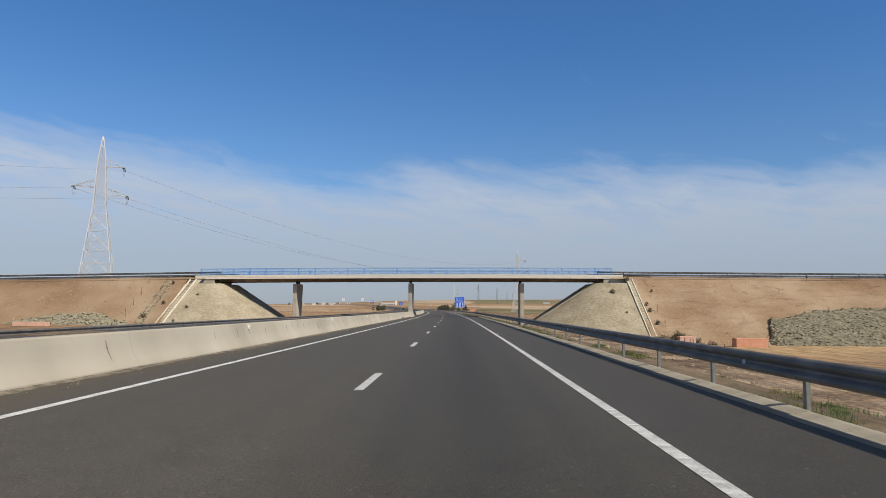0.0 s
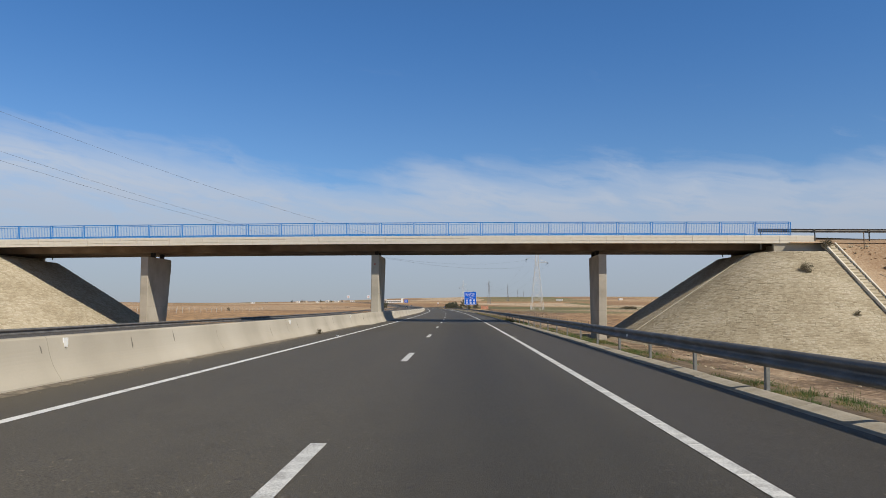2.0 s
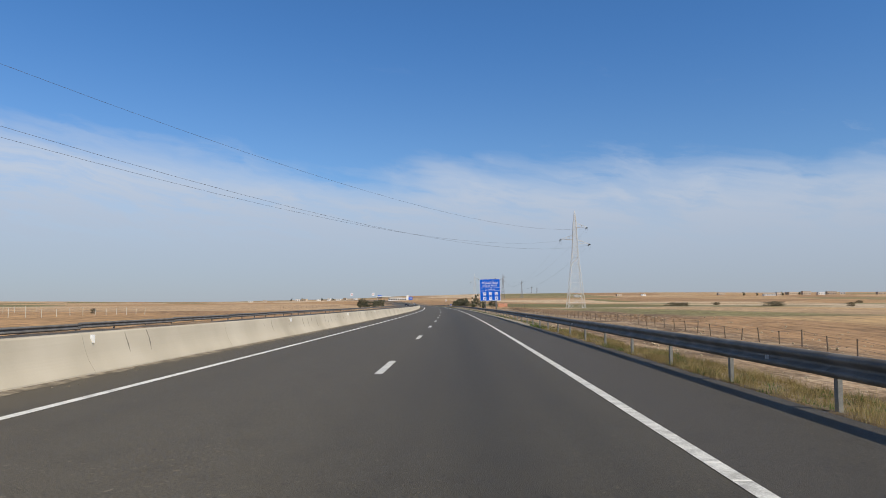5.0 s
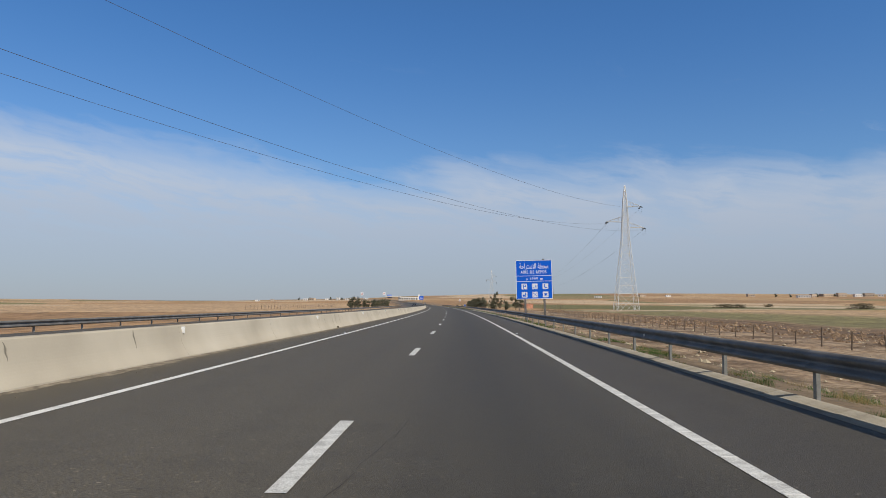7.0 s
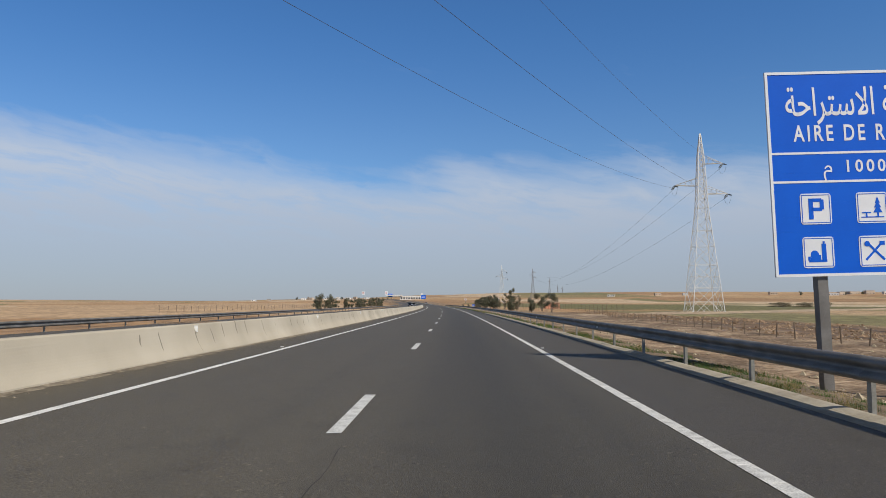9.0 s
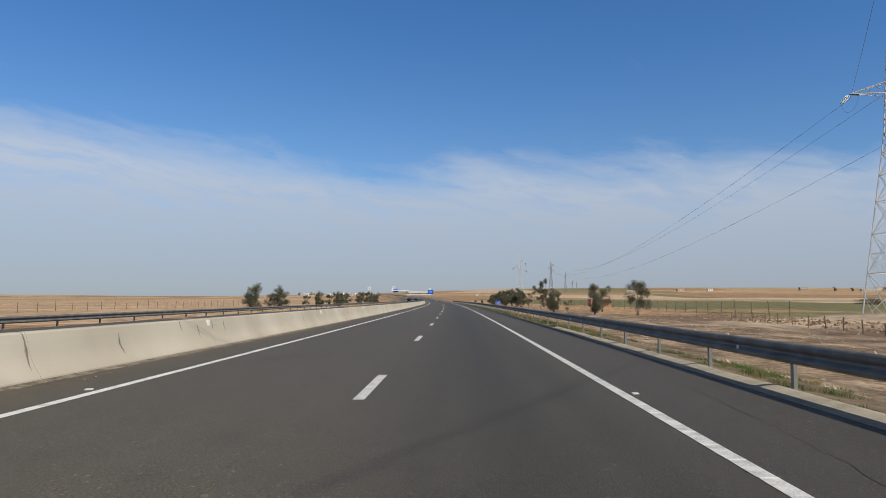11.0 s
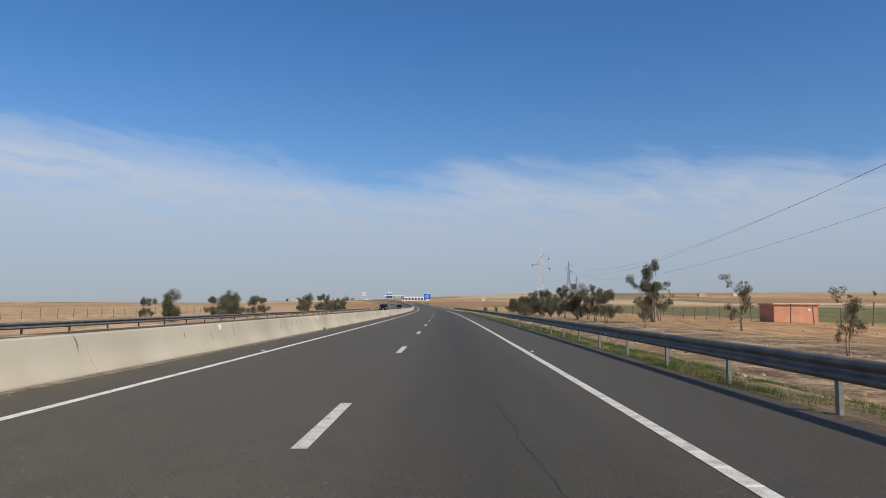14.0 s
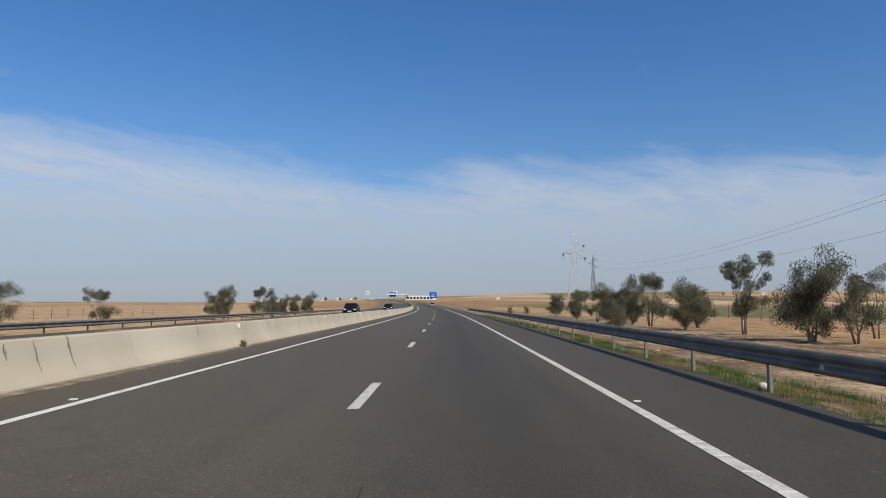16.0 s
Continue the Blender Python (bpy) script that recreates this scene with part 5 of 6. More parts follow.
def build_km_sign():
    p = spot(423.2, 6.42, 0)
    sign = empty("distance_sign", pose(p.x, p.y, land(423, 6.4), 0, 0, math.degrees(heading(423))), "small blue kilometre sign with white figures on a post", "road sign")
    z0 = -land(423, 6.4)
    bm = bmesh.new()
    plate(bm, 0, z0 + 0.93, 0.52, 0.42, 0, 0.012, 0.03)
    part("sign_plate", bm, M_SIGN_BLUE, sign)
    bm = bmesh.new()
    for x, z, w, h in ((0, 1.13, 0.50, 0.012), (0, 0.73, 0.50, 0.012), (0.245, 0.93, 0.012, 0.40), (-0.245, 0.93, 0.012, 0.40), (0, 0.935, 0.48, 0.012)):
        plate(bm, x, z0 + z, w, h, -0.004, 0.004)
    part("sign_border", bm, M_SIGN_WHITE, sign)
    text_part("155", 0.20, M_SIGN_WHITE, sign, 0, z0 + 0.83, 0.28, y=-0.006, bold=0.005)
    bm = bmesh.new()
    plate(bm, 0.16, z0 + 1.02, 0.05, 0.08, -0.004, 0.004)
    part("marking_bar", bm, M_SIGN_WHITE, sign)
    bm = bmesh.new()
    box(bm, (0.075, 0.006, z0 + 1.4), (0, 0.02, (z0 + 0.8) / 2))
    box(bm, (0.006, 0.04, z0 + 1.4), (-0.036, 0.04, (z0 + 0.8) / 2))
    box(bm, (0.006, 0.04, z0 + 1.4), (0.036, 0.04, (z0 + 0.8) / 2))
    part("sign_post", bm, M_POST, sign)


build_km_sign()


# ---- small buildings ----
def build_hut():
    p = spot(504.0, 33.7)
    z = min(land(504 + a, 33.7 + b) for a in (0, 3) for b in (0, 4)) - 0.05
    hut = empty("hut", pose(p.x, p.y, z, 0, 0, math.degrees(heading(504))), "low salmon-plastered flat-roofed hut in the stony field", "hut")
    bm = bmesh.new()
    box(bm, (4.4, 3.2, 1.85), (2.2, 1.6, 0.925), bevel=0.02)
    part("wall", bm, M_PINK, hut)
    bm = bmesh.new()
    box(bm, (4.7, 3.5, 0.14), (2.2, 1.6, 1.92), bevel=0.02)
    part("roof", bm, M_PINK_PALE, hut)
    bm = bmesh.new()
    box(bm, (0.28, 0.03, 0.2), (3.5, -0.006, 1.35))
    part("notice_plate", bm, M_SIGN_WHITE, hut)


build_hut()


def house(at, turn, w, d, h, mat, label, floors=1, parapet=True):
    ob = empty("house", pose(*at, 0, 0, turn), label, "house", "houses on the skyline")
    bm = bmesh.new()
    box(bm, (w, d, h + 2), (0, 0, h / 2 - 1))
    wall = part("wall", bm, mat, ob)
    bm = bmesh.new()
    box(bm, (w + 0.3, d + 0.3, 0.35), (0, 0, h + 0.15))
    part("roof", bm, mat, ob)
    n = max(2, int(w / 3.5))
    for f in range(floors):
        for i in range(n):
            bm = bmesh.new()
            box(bm, (1.2, 0.12, 1.3), (-w / 2 + w * (i + 0.5) / n, -d / 2 - 0.02, 1.6 + 3.0 * f))
            part("window", bm, M_DARK_GLASS, wall)


_rh = random.Random(21)


def ground_at(x, y):
    """Height of the land below a place given by x and y."""
    i = int(np.argmin((_rx - x) ** 2 + (_ry - y) ** 2))
    s, t = RS[i], _th[i]
    lat = (x - _rx[i]) * math.cos(t) + (y - _ry[i]) * math.sin(t)
    ds = -(x - _rx[i]) * math.sin(t) + (y - _ry[i]) * math.cos(t)
    return rise(s + ds) + land(s + ds, lat)


for x, y, w, h, kind in ((182, 1500, 14, 3.5, 0), (262, 1520, 12, 4, 1), (300, 1490, 9, 3.5, 0), (443, 1500, 14, 5, 1), (482, 1380, 22, 4, 0), (505, 1400, 10, 6, 1), (569, 1500, 20, 5, 1), (590, 1490, 16, 7, 1), (612, 1480, 14, 5, 0), (640, 1500, 18, 6, 1), (660, 1500, 10, 4, 0), (700, 1450, 14, 5, 1),
                                       (-340, 1500, 12, 5, 0), (-322, 1480, 16, 6, 1), (-300, 1500, 12, 4, 0), (-285, 1520, 9, 7, 0), (-262, 1500, 14, 5, 0), (-248, 1490, 10, 6, 1), (-232, 1510, 14, 4, 0), (-420, 1560, 12, 4, 1), (-455, 1580, 14, 4, 0)):
    k = 0.6 if x < 0 else 0.85
    w, h = w * k, h * k
    house((x, y, ground_at(x, y)), _rh.uniform(-20, 20), w, w * 0.7, h, M_TAN_WALL if kind else M_WHITE_WALL, "small tan flat-roofed house far off" if kind else "small white flat-roofed house far off", 1)


def build_station():
    z = ground_at(-120, 1150)
    ob = empty("petrol_station", pose(-120, 1150, z, 0, 0, 8), "long white motorway service station with a canopy, far off", "building")
    bm = bmesh.new()
    box(bm, (26, 12, 5.0), (8, 10, 2.0))
    wall = part("wall", bm, M_WHITE_WALL, ob)
    for i in range(8):
        bm = bmesh.new()
        box(bm, (2.0, 0.1, 1.8), (-3 + i * 3.1, 3.96, 2.2))
        part("window", bm, M_DARK_GLASS, wall)
    bm = bmesh.new()
    box(bm, (20, 12, 1.0), (-12, 0, 5.4))
    part("canopy", bm, M_WHITE_WALL, ob)
    for x in (-20, -12, -4):
        bm = bmesh.new()
        box(bm, (0.6, 0.6, 7.0), (x, 0, 1.5))
        part("column", bm, M_WHITE_WALL, ob)
    bm = bmesh.new()
    box(bm, (3.0, 3.0, 9.0), (22, 8, 3.5))
    part("tower", bm, M_WHITE_WALL, ob)


build_station()


def far_sign(x, y, z0, w, h, mat, label, legs=2):
    g = ground_at(x, y)
    ob = empty("road_sign", pose(x, y, g, 0, 0, 6), label, "road sign")
    bm = bmesh.new()
    plate(bm, 0, z0 - g + h / 2, w, h, 0, 0.1, 0.1)
    part("sign_plate", bm, mat, ob)
    bm = bmesh.new()
    for k in range(3):
        plate(bm, 0, z0 - g + h * (0.3 + 0.2 * k), w * 0.6, h * 0.07, -0.02, 0.01)
    part("marking_bar", bm, M_SIGN_WHITE if mat is not M_SIGN_WHITE else M_RED, ob)
    for i in range(legs):
        bm = bmesh.new()
        x1 = 0 if legs == 1 else -w * 0.3 + w * 0.6 * i
        box(bm, (0.22, 0.2, z0 - g + h + 0.5), (x1, 0.16, (z0 - g + h) / 2 - 0.25))
        part("sign_post", bm, M_POST, ob)


far_sign(-72.5, 920, 5.4, 4.2, 3.6, M_SIGN_BLUE, "blue motorway sign far ahead beside the road")
far_sign(-137, 1150, 9.0, 5.5, 4.0, M_SIGN_BLUE, "blue direction sign far ahead above the oncoming lanes")
far_sign(-255, 1600, 17.0, 5.5, 6.0, M_SIGN_WHITE, "tall white totem sign of the service station", 1)
far_sign(-212, 1600, 17.5, 5.5, 6.0, M_SIGN_WHITE, "tall white totem sign of the service station", 1)
far_sign(-33, 880, 4.0, 1.6, 1.6, M_SIGN_WHITE, "small white road sign far ahead", 1)

# ---- salmon blocks at the embankment's foot ----
for x, y, w in ((39.6, 95.0, 4.1), (32.6, 99.0, 2.2), (-58.5, 99.6, 4.6)):
    bm = bmesh.new()
    box(bm, (w, 1.3, 1.5), (0, 0, 0.35), bevel=0.04)
    bob = part("concrete_block", bm, M_PINK_PALE if w < 3 or x < 0 else M_PINK, None, m=pose(x, y, ground_at(x, y) - (0.55 if x < 0 else 0.0), 0, 0, 3))
    tagged(bob, "salmon-painted concrete block at the foot of the embankment", "block", "blocks by the embankment")


# ---- fences ----
def fence(points, gap, height, mat, label, wires=3):
    ob = empty("fence", Matrix(), label, "fence")
    bm = bmesh.new()
    bar(bm, (0, 0, -0.3), (0, 0, height), 0.034 if height < 1.2 else 0.045, 6)
    post = mesh_of("fence_post", bm, mat)
    rng = random.Random(int(abs(points[0][0]) * 10) + 5)
    tops = []
    for (s0, l0), (s1, l1) in zip(points, points[1:]):
        n = max(1, int(math.hypot(s1 - s0, l1 - l0) / gap))
        for i in range(n):
            s, la = s0 + (s1 - s0) * i / n, l0 + (l1 - l0) * i / n
            p = spot(s, la, land(s, la))
            k = rng.uniform(0.8, 1.08)
            part("fence_post", post, None, ob, m=pose(p.x, p.y, p.z, rng.uniform(-6, 6), rng.uniform(-6, 6), 0) @ Matrix.Diagonal((1, 1, k, 1)))
            tops.append(p + Vector((0, 0, height * k)))
    for w in range(wires):
        bm = bmesh.new()
        for a, b in zip(tops, tops[1:]):
            bar(bm, a - Vector((0, 0, 0.06 + 0.38 * w)), b - Vector((0, 0, 0.06 + 0.38 * w)), 0.006, 3)
        part("fence_wire", bm, M_WIRE, ob)


fence([(140, 21.0), (230, 18.2), (262, 17.6), (322, 19.4), (385, 24.5), (405, 25.5)], 2.4, 0.82, M_FENCE, "leaning weathered posts of a wire fence along the field")
fence([(408, 33.0), (640, 36.0)], 4.4, 1.7, M_FENCE, "tall dark posts of a wire fence behind the trees")
fence([(95, -62), (300, -58)], 4.0, 1.3, M_FENCE_PALE, "pale concrete posts of a wire fence across the field")
fence([(130, -110), (330, -95)], 4.0, 1.6, M_FENCE_PALE, "pale concrete posts of a distant field fence")
fence([(420, -56), (640, -54)], 4.5, 1.4, M_FENCE, "dark posts of a wire fence beyond the trees")
fence([(60, 24.0), (98, 29.5)], 2.6, 1.3, M_FENCE, "dark posts of a short wire fence by the embankment", 2)


# ---- plants ----
def leaf_cards(rng, tufts, n, size):
    """Narrow hanging leaves in tufts (x, y, z, radius)."""
    v, f = [], []
    share = np.array([t[3] for t in tufts]) ** 1.6
    pick = rng.choice(len(tufts), n, p=share / share.sum())
    for i in pick:
        t = tufts[i]
        q = rng.normal(0, 1, 3)
        p = np.array(t[:3]) + q / (np.linalg.norm(q) + 1e-6) * rng.random() ** 0.42 * (1 + 0.09 * rng.normal()) * np.array([1.08, 1.08, 1.05]) * t[3]
        a = rng.uniform(0, 2 * math.pi)
        long = np.array([0.5 * math.cos(a), 0.5 * math.sin(a), -rng.uniform(0.2, 1.1)])
        long /= np.linalg.norm(long)
        side = np.cross(long, rng.normal(0, 1, 3))
        side /= np.linalg.norm(side) + 1e-6
        L = size * rng.uniform(0.6, 1.4)
        w = L * 0.21
        b = len(v)
        v += [tuple(p), tuple(p + long * L * 0.45 + side * w), tuple(p + long * L), tuple(p + long * L * 0.45 - side * w)]
        f.append((b, b + 1, b + 2, b + 3))
    return v, f


def tree_parts(seed, height, stems, width, leaves, bare, tuft):
    """A eucalyptus: leaning, forking stems, bare below, with separate tufts of leaves at the ends of the boughs."""
    rng = np.random.default_rng(seed)
    wood = bmesh.new()
    tufts = []

    def bough(p, way, length, r, depth):
        """A bough that bends upwards and forks."""
        n = 3
        pts = [p]
        for i in range(n):
            way = way + rng.normal(0, 0.16, 3) + np.array([0, 0, 0.10])
            way = way / np.linalg.norm(way)
            pts.append(pts[-1] + way * length / n)
        for i in range(n):
            bar(wood, pts[i], pts[i + 1], r * (1 - 0.22 * i), 5 if depth else 6, r * (1 - 0.22 * (i + 1)))
        end = pts[-1]
        if depth >= 2 or length < 0.07 * height:
            tufts.append((*end, tuft * height * rng.uniform(0.55, 1.25)))
            if rng.random() < 0.6:
                tufts.append((*(pts[-2] + rng.normal(0, 0.03 * height, 3)), tuft * height * rng.uniform(0.4, 0.9)))
            return
        for k in range(2 if rng.random() < 0.45 else 3):
            a = rng.uniform(0, 2 * math.pi)
            out = np.array([math.cos(a), math.sin(a), rng.uniform(-0.1, 0.5)]) * width
            w = way * 0.75 + out * 0.8
            bough(end if k else pts[-2], w / np.linalg.norm(w), length * rng.uniform(0.45, 0.78), r * 0.5, depth + 1)

    for k in range(stems):
        a = 2 * math.pi * k / stems + rng.uniform(-0.6, 0.6)
        tall = height * (rng.uniform(0.6, 1.0) if k else 1.0)
        r = 0.014 * height * rng.uniform(0.75, 1.0) * (1.3 if stems == 1 else 0.9)
        lean = rng.uniform(0.08, 0.34) * width
        way = np.array([math.cos(a) * lean, math.sin(a) * lean, 1.0])
        foot = np.array([0.02 * height * math.cos(a), 0.02 * height * math.sin(a), -0.15])
        stem = max(bare, 0.12) * tall
        mid = foot + way / np.linalg.norm(way) * stem
        bar(wood, foot, mid, r * 1.25, 7, r)
        # leader and side boughs up the stem
        bough(mid, way / np.linalg.norm(way), tall * 0.36, r * 0.95, 0)
        for _ in range(2):
            b = rng.uniform(0, 2 * math.pi)
            w = np.array([math.cos(b) * width, math.sin(b) * width, rng.uniform(0.3, 0.9)])
            bough(foot + (mid - foot) * rng.uniform(0.6, 1.0), w / np.linalg.norm(w), tall * rng.uniform(0.16, 0.30), r * 0.5, 1)
    # keep the asked height
    peak = max(t[2] + 0.7 * t[3] for t in tufts)
    k = height / peak
    v, f = leaf_cards(rng, [tuple(c * k for c in t) for t in tufts], leaves, 0.012 * height + 0.05)
    bmesh.ops.scale(wood, vec=(k, k, k), verts=wood.verts)
    return wood, v, f


# kind: height, stems, width, leaves, bare share, size of a tuft, dry leaves; two growths of each
KINDS = ((5.0, 3, 0.75, 12000, 0.20, 0.092, 0), (6.5, 3, 0.55, 12000, 0.27, 0.072, 0), (4.5, 5, 0.95, 15000, 0.05, 0.105, 0), (5.0, 2, 0.65, 3800, 0.28, 0.062, 1), (5.5, 5, 0.72, 20000, 0.07, 0.098, 0), (3.0, 8, 1.3, 11000, 0.0, 0.10, 1))
TREES = []
for k, (h, stems, width, leaves, bare, tuft, dry) in enumerate(KINDS):
    TREES.append([])
    for g in range(2):
        wood, v, f = tree_parts(40 + k + 17 * g, h, stems, width, leaves, bare, tuft)
        TREES[-1].append((h, mesh_of("trunk", wood, M_BARK, False), raw("crown", v, f, M_LEAF_DRY if dry else M_LEAF)))


def plant(s, lat, h, kind, label="", wide=1.0):
    rng = random.Random(int(s * 7 + lat * 3))
    hh, wood, crown = TREES[kind][rng.randrange(2)]
    k = h / hh
    p = spot(s, lat)
    z = p.z + land(s, lat)
    words = label or ("slender eucalyptus tree with a ragged grey-green crown on dry ground", "tall thin eucalyptus with a bare trunk and high tufts",
                      "broad low eucalyptus with several stems and dense leaves", "thin half-bare eucalyptus with dry leaves",
                      "full many-stemmed eucalyptus with hanging leaves", "dry brownish roadside bush")[kind]
    turn = rng.uniform(0, 360)
    t = empty("bush" if kind == 5 else "eucalyptus_tree", pose(p.x, p.y, z, 0, 0, turn if wide == 1 else 0) @ Matrix.Diagonal((k * wide, k * min(wide, 1.6), k, 1)), words, "bush" if kind == 5 else "tree", "bushes along the motorway" if kind == 5 else "trees along the motorway")
    part("trunk", wood, None, t)
    part("crown", crown, None, t)


RIGHT_TREES = ((421, 22, 3.9, 0), (431, 19.2, 3.2, 4), (437.4, 16.9, 1.9, 3), (452, 24.7, 4.4, 0), (452.6, 17.2, 3.6, 4), (460, 16.3, 2.6, 3), (485.5, 22.8, 4.2, 3), (494.4, 18.3, 2.7, 3), (508.8, 18.4, 3.7, 0), (511.5, 24, 6.9, 1), (514, 25.5, 4.4, 3), (517.8, 19.1, 4.4, 1), (524, 27, 2.2, 2),
               (532.7, 19.9, 4.9, 4), (530.5, 21, 3.8, 0), (534, 24, 4.1, 3), (540, 19.5, 5.1, 1), (548.5, 18.7, 3.9, 4), (551, 20.5, 3.6, 4), (560, 19.4, 4.9, 0), (561, 16.8, 4.0, 4), (556.5, 15.6, 1.9, 5), (568, 20, 4.0, 4), (575, 18, 3.7, 0), (583, 21, 4.5, 2), (592, 19, 3.7, 4), (602, 21, 4.0, 0), (614, 20, 3.7, 4), (626, 22, 3.8, 2), (642, 19, 1.6, 2), (656, 17, 1.5, 5))
LEFT_TREES = ((450, -29.3, 4.3, 4), (466, -28.7, 4.3, 4), (461.5, -29.5, 2.9, 0), (456, -30, 1.6, 5), (517.2, -30.4, 3.9, 4), (519, -34, 2.9, 0), (532.7, -30.3, 3.4, 0), (530.7, -27, 4.0, 4), (533.2, -27.6, 3.5, 4), (528.6, -27.6, 3.4, 2),
              (539.3, -26.1, 3.4, 0), (561.9, -30.5, 3.6, 0), (590.2, -27.5, 4.6, 4), (586.5, -27.7, 3.9, 0), (605.3, -26.3, 4.8, 0), (612, -26.2, 3.9, 4), (620, -26.0, 3.8, 4), (630, -25.8, 3.9, 4), (643, -25.5, 4.7, 4), (300, -70, 1.2, 5))
for row in RIGHT_TREES + LEFT_TREES:
    plant(*row)
for x, y, h in ((455, 1420, 7), (470, 1400, 6), (520, 1420, 7), (552, 1500, 6), (575, 1480, 6), (627, 1495, 6), (-330, 1490, 6), (-292, 1490, 6), (-270, 1485, 5), (-352, 1500, 6)):
    hh, wood, crown = TREES[4][0]
    t = empty("eucalyptus_tree", pose(x, y, ground_at(x, y) - 0.3, 0, 0, x) @ Matrix.Scale(h / hh, 4), "dark far-off tree beside the houses on the skyline", "tree", "far trees on the skyline")
    part("trunk", wood, None, t)
    part("crown", crown, None, t)
# low dark scrub in the fields
for s, la, h, wide in ((492, 165, 2.6, 4.5), (566, 150, 2.2, 4.0), (741, 428, 3.0, 5.0), (760, 400, 2.6, 3.5), (285, 99, 1.3, 4.0), (290, 108, 1.2, 3.0), (449, 175, 2.0, 2.0), (600, 158, 2.4, 5.0), (650, 210, 2.2, 3.0), (420, 260, 2.2, 3.0), (395, 210, 2.0, 2.5),
                       (168, 33, 0.8, 2.0), (170, 36, 0.8, 2.2), (160, 26.5, 0.8, 1.3), (149, 26, 1.3, 1.3), (92, 27.5, 1.1, 1.0), (98, 30.0, 1.3, 1.3)):
    plant(s, la, h, 5, "low dark scrub bush in the dry field", wide)


def slope_bush(x, d, h):
    """Dry scrub that grows out of the stone pitching or the bare slope."""
    q = bank_point((x, NEAR - 0.4, 0.0, -1.0, "earth"), d, 0.2)
    hh, wood, crown = TREES[5][0]
    t = empty("bush", pose(q.x, q.y, q.z - 0.1, 18, 0, x * 50) @ Matrix.Scale(h / hh, 4), "small dry bush rooted in the slope beside the bridge", "bush", "bushes on the embankment")
    part("trunk", wood, None, t)
    part("crown", crown, None, t)


for x, d, h in ((25.2, 3.6, 0.9), (26.3, 8.2, 0.5), (28.2, 0.6, 0.9), (29.6, 6.2, 0.6), (29.7, 7.6, 0.7), (30.0, 10.5, 0.8), (31.0, 14.6, 1.5), (31.8, 14.2, 1.9), (33.2, 14.8, 1.7), (34.6, 14.9, 1.5), (36.2, 15.2, 1.2), (31.2, 3.0, 0.5),
                (-39.0, 4.0, 0.5), (-39.6, 7.0, 0.6), (-40.4, 10.0, 0.5), (-44.0, 1.0, 0.6), (-43.4, 6.0, 0.7), (-45.0, 9.0, 0.8), (-61.0, 11.5, 1.2), (-64.0, 12.0, 1.4), (-67.0, 11.0, 1.2)):
    slope_bush(x, d, h)


for s, la, h in ((90.7, -4.93, 0.26), (517, -4.95, 0.25), (470, -4.97, 0.16), (140, -4.96, 0.14), (250, -4.97, 0.14)):
    hh, wood, crown = TREES[5][0]
    t = empty("weed", spot_pose(s, la, 0.0, s) @ Matrix.Scale(h / hh, 4), "small dry weed growing at the foot of the barrier", "weed", "weeds along the barrier")
    part("trunk", wood, None, t)
    part("crown", crown, None, t)


def bank_posts():
    """A row of thin stakes down the bare slope beside the drain."""
    fence_ob = empty("fence", Matrix(), "thin dark stakes down the embankment beside the drain", "fence")
    stake = mesh_of("fence_post", bar(bmesh.new(), (0, 0, -0.3), (0, 0, 1.25), 0.035, 6), M_FENCE)
    for x, d in [(RIGHT + 3.2, d) for d in (0.6, 4.2, 7.8, 11.4)] + [(LEFT - 7.0, d) for d in (0.8, 3.4, 6.0, 8.6, 11.2)]:
        q = bank_point((x, NEAR - 0.4, 0.0, -1.0, "earth"), d, 1.0)
        part("fence_post", stake, None, fence_ob, m=pose(q.x, q.y, q.z))


bank_posts()


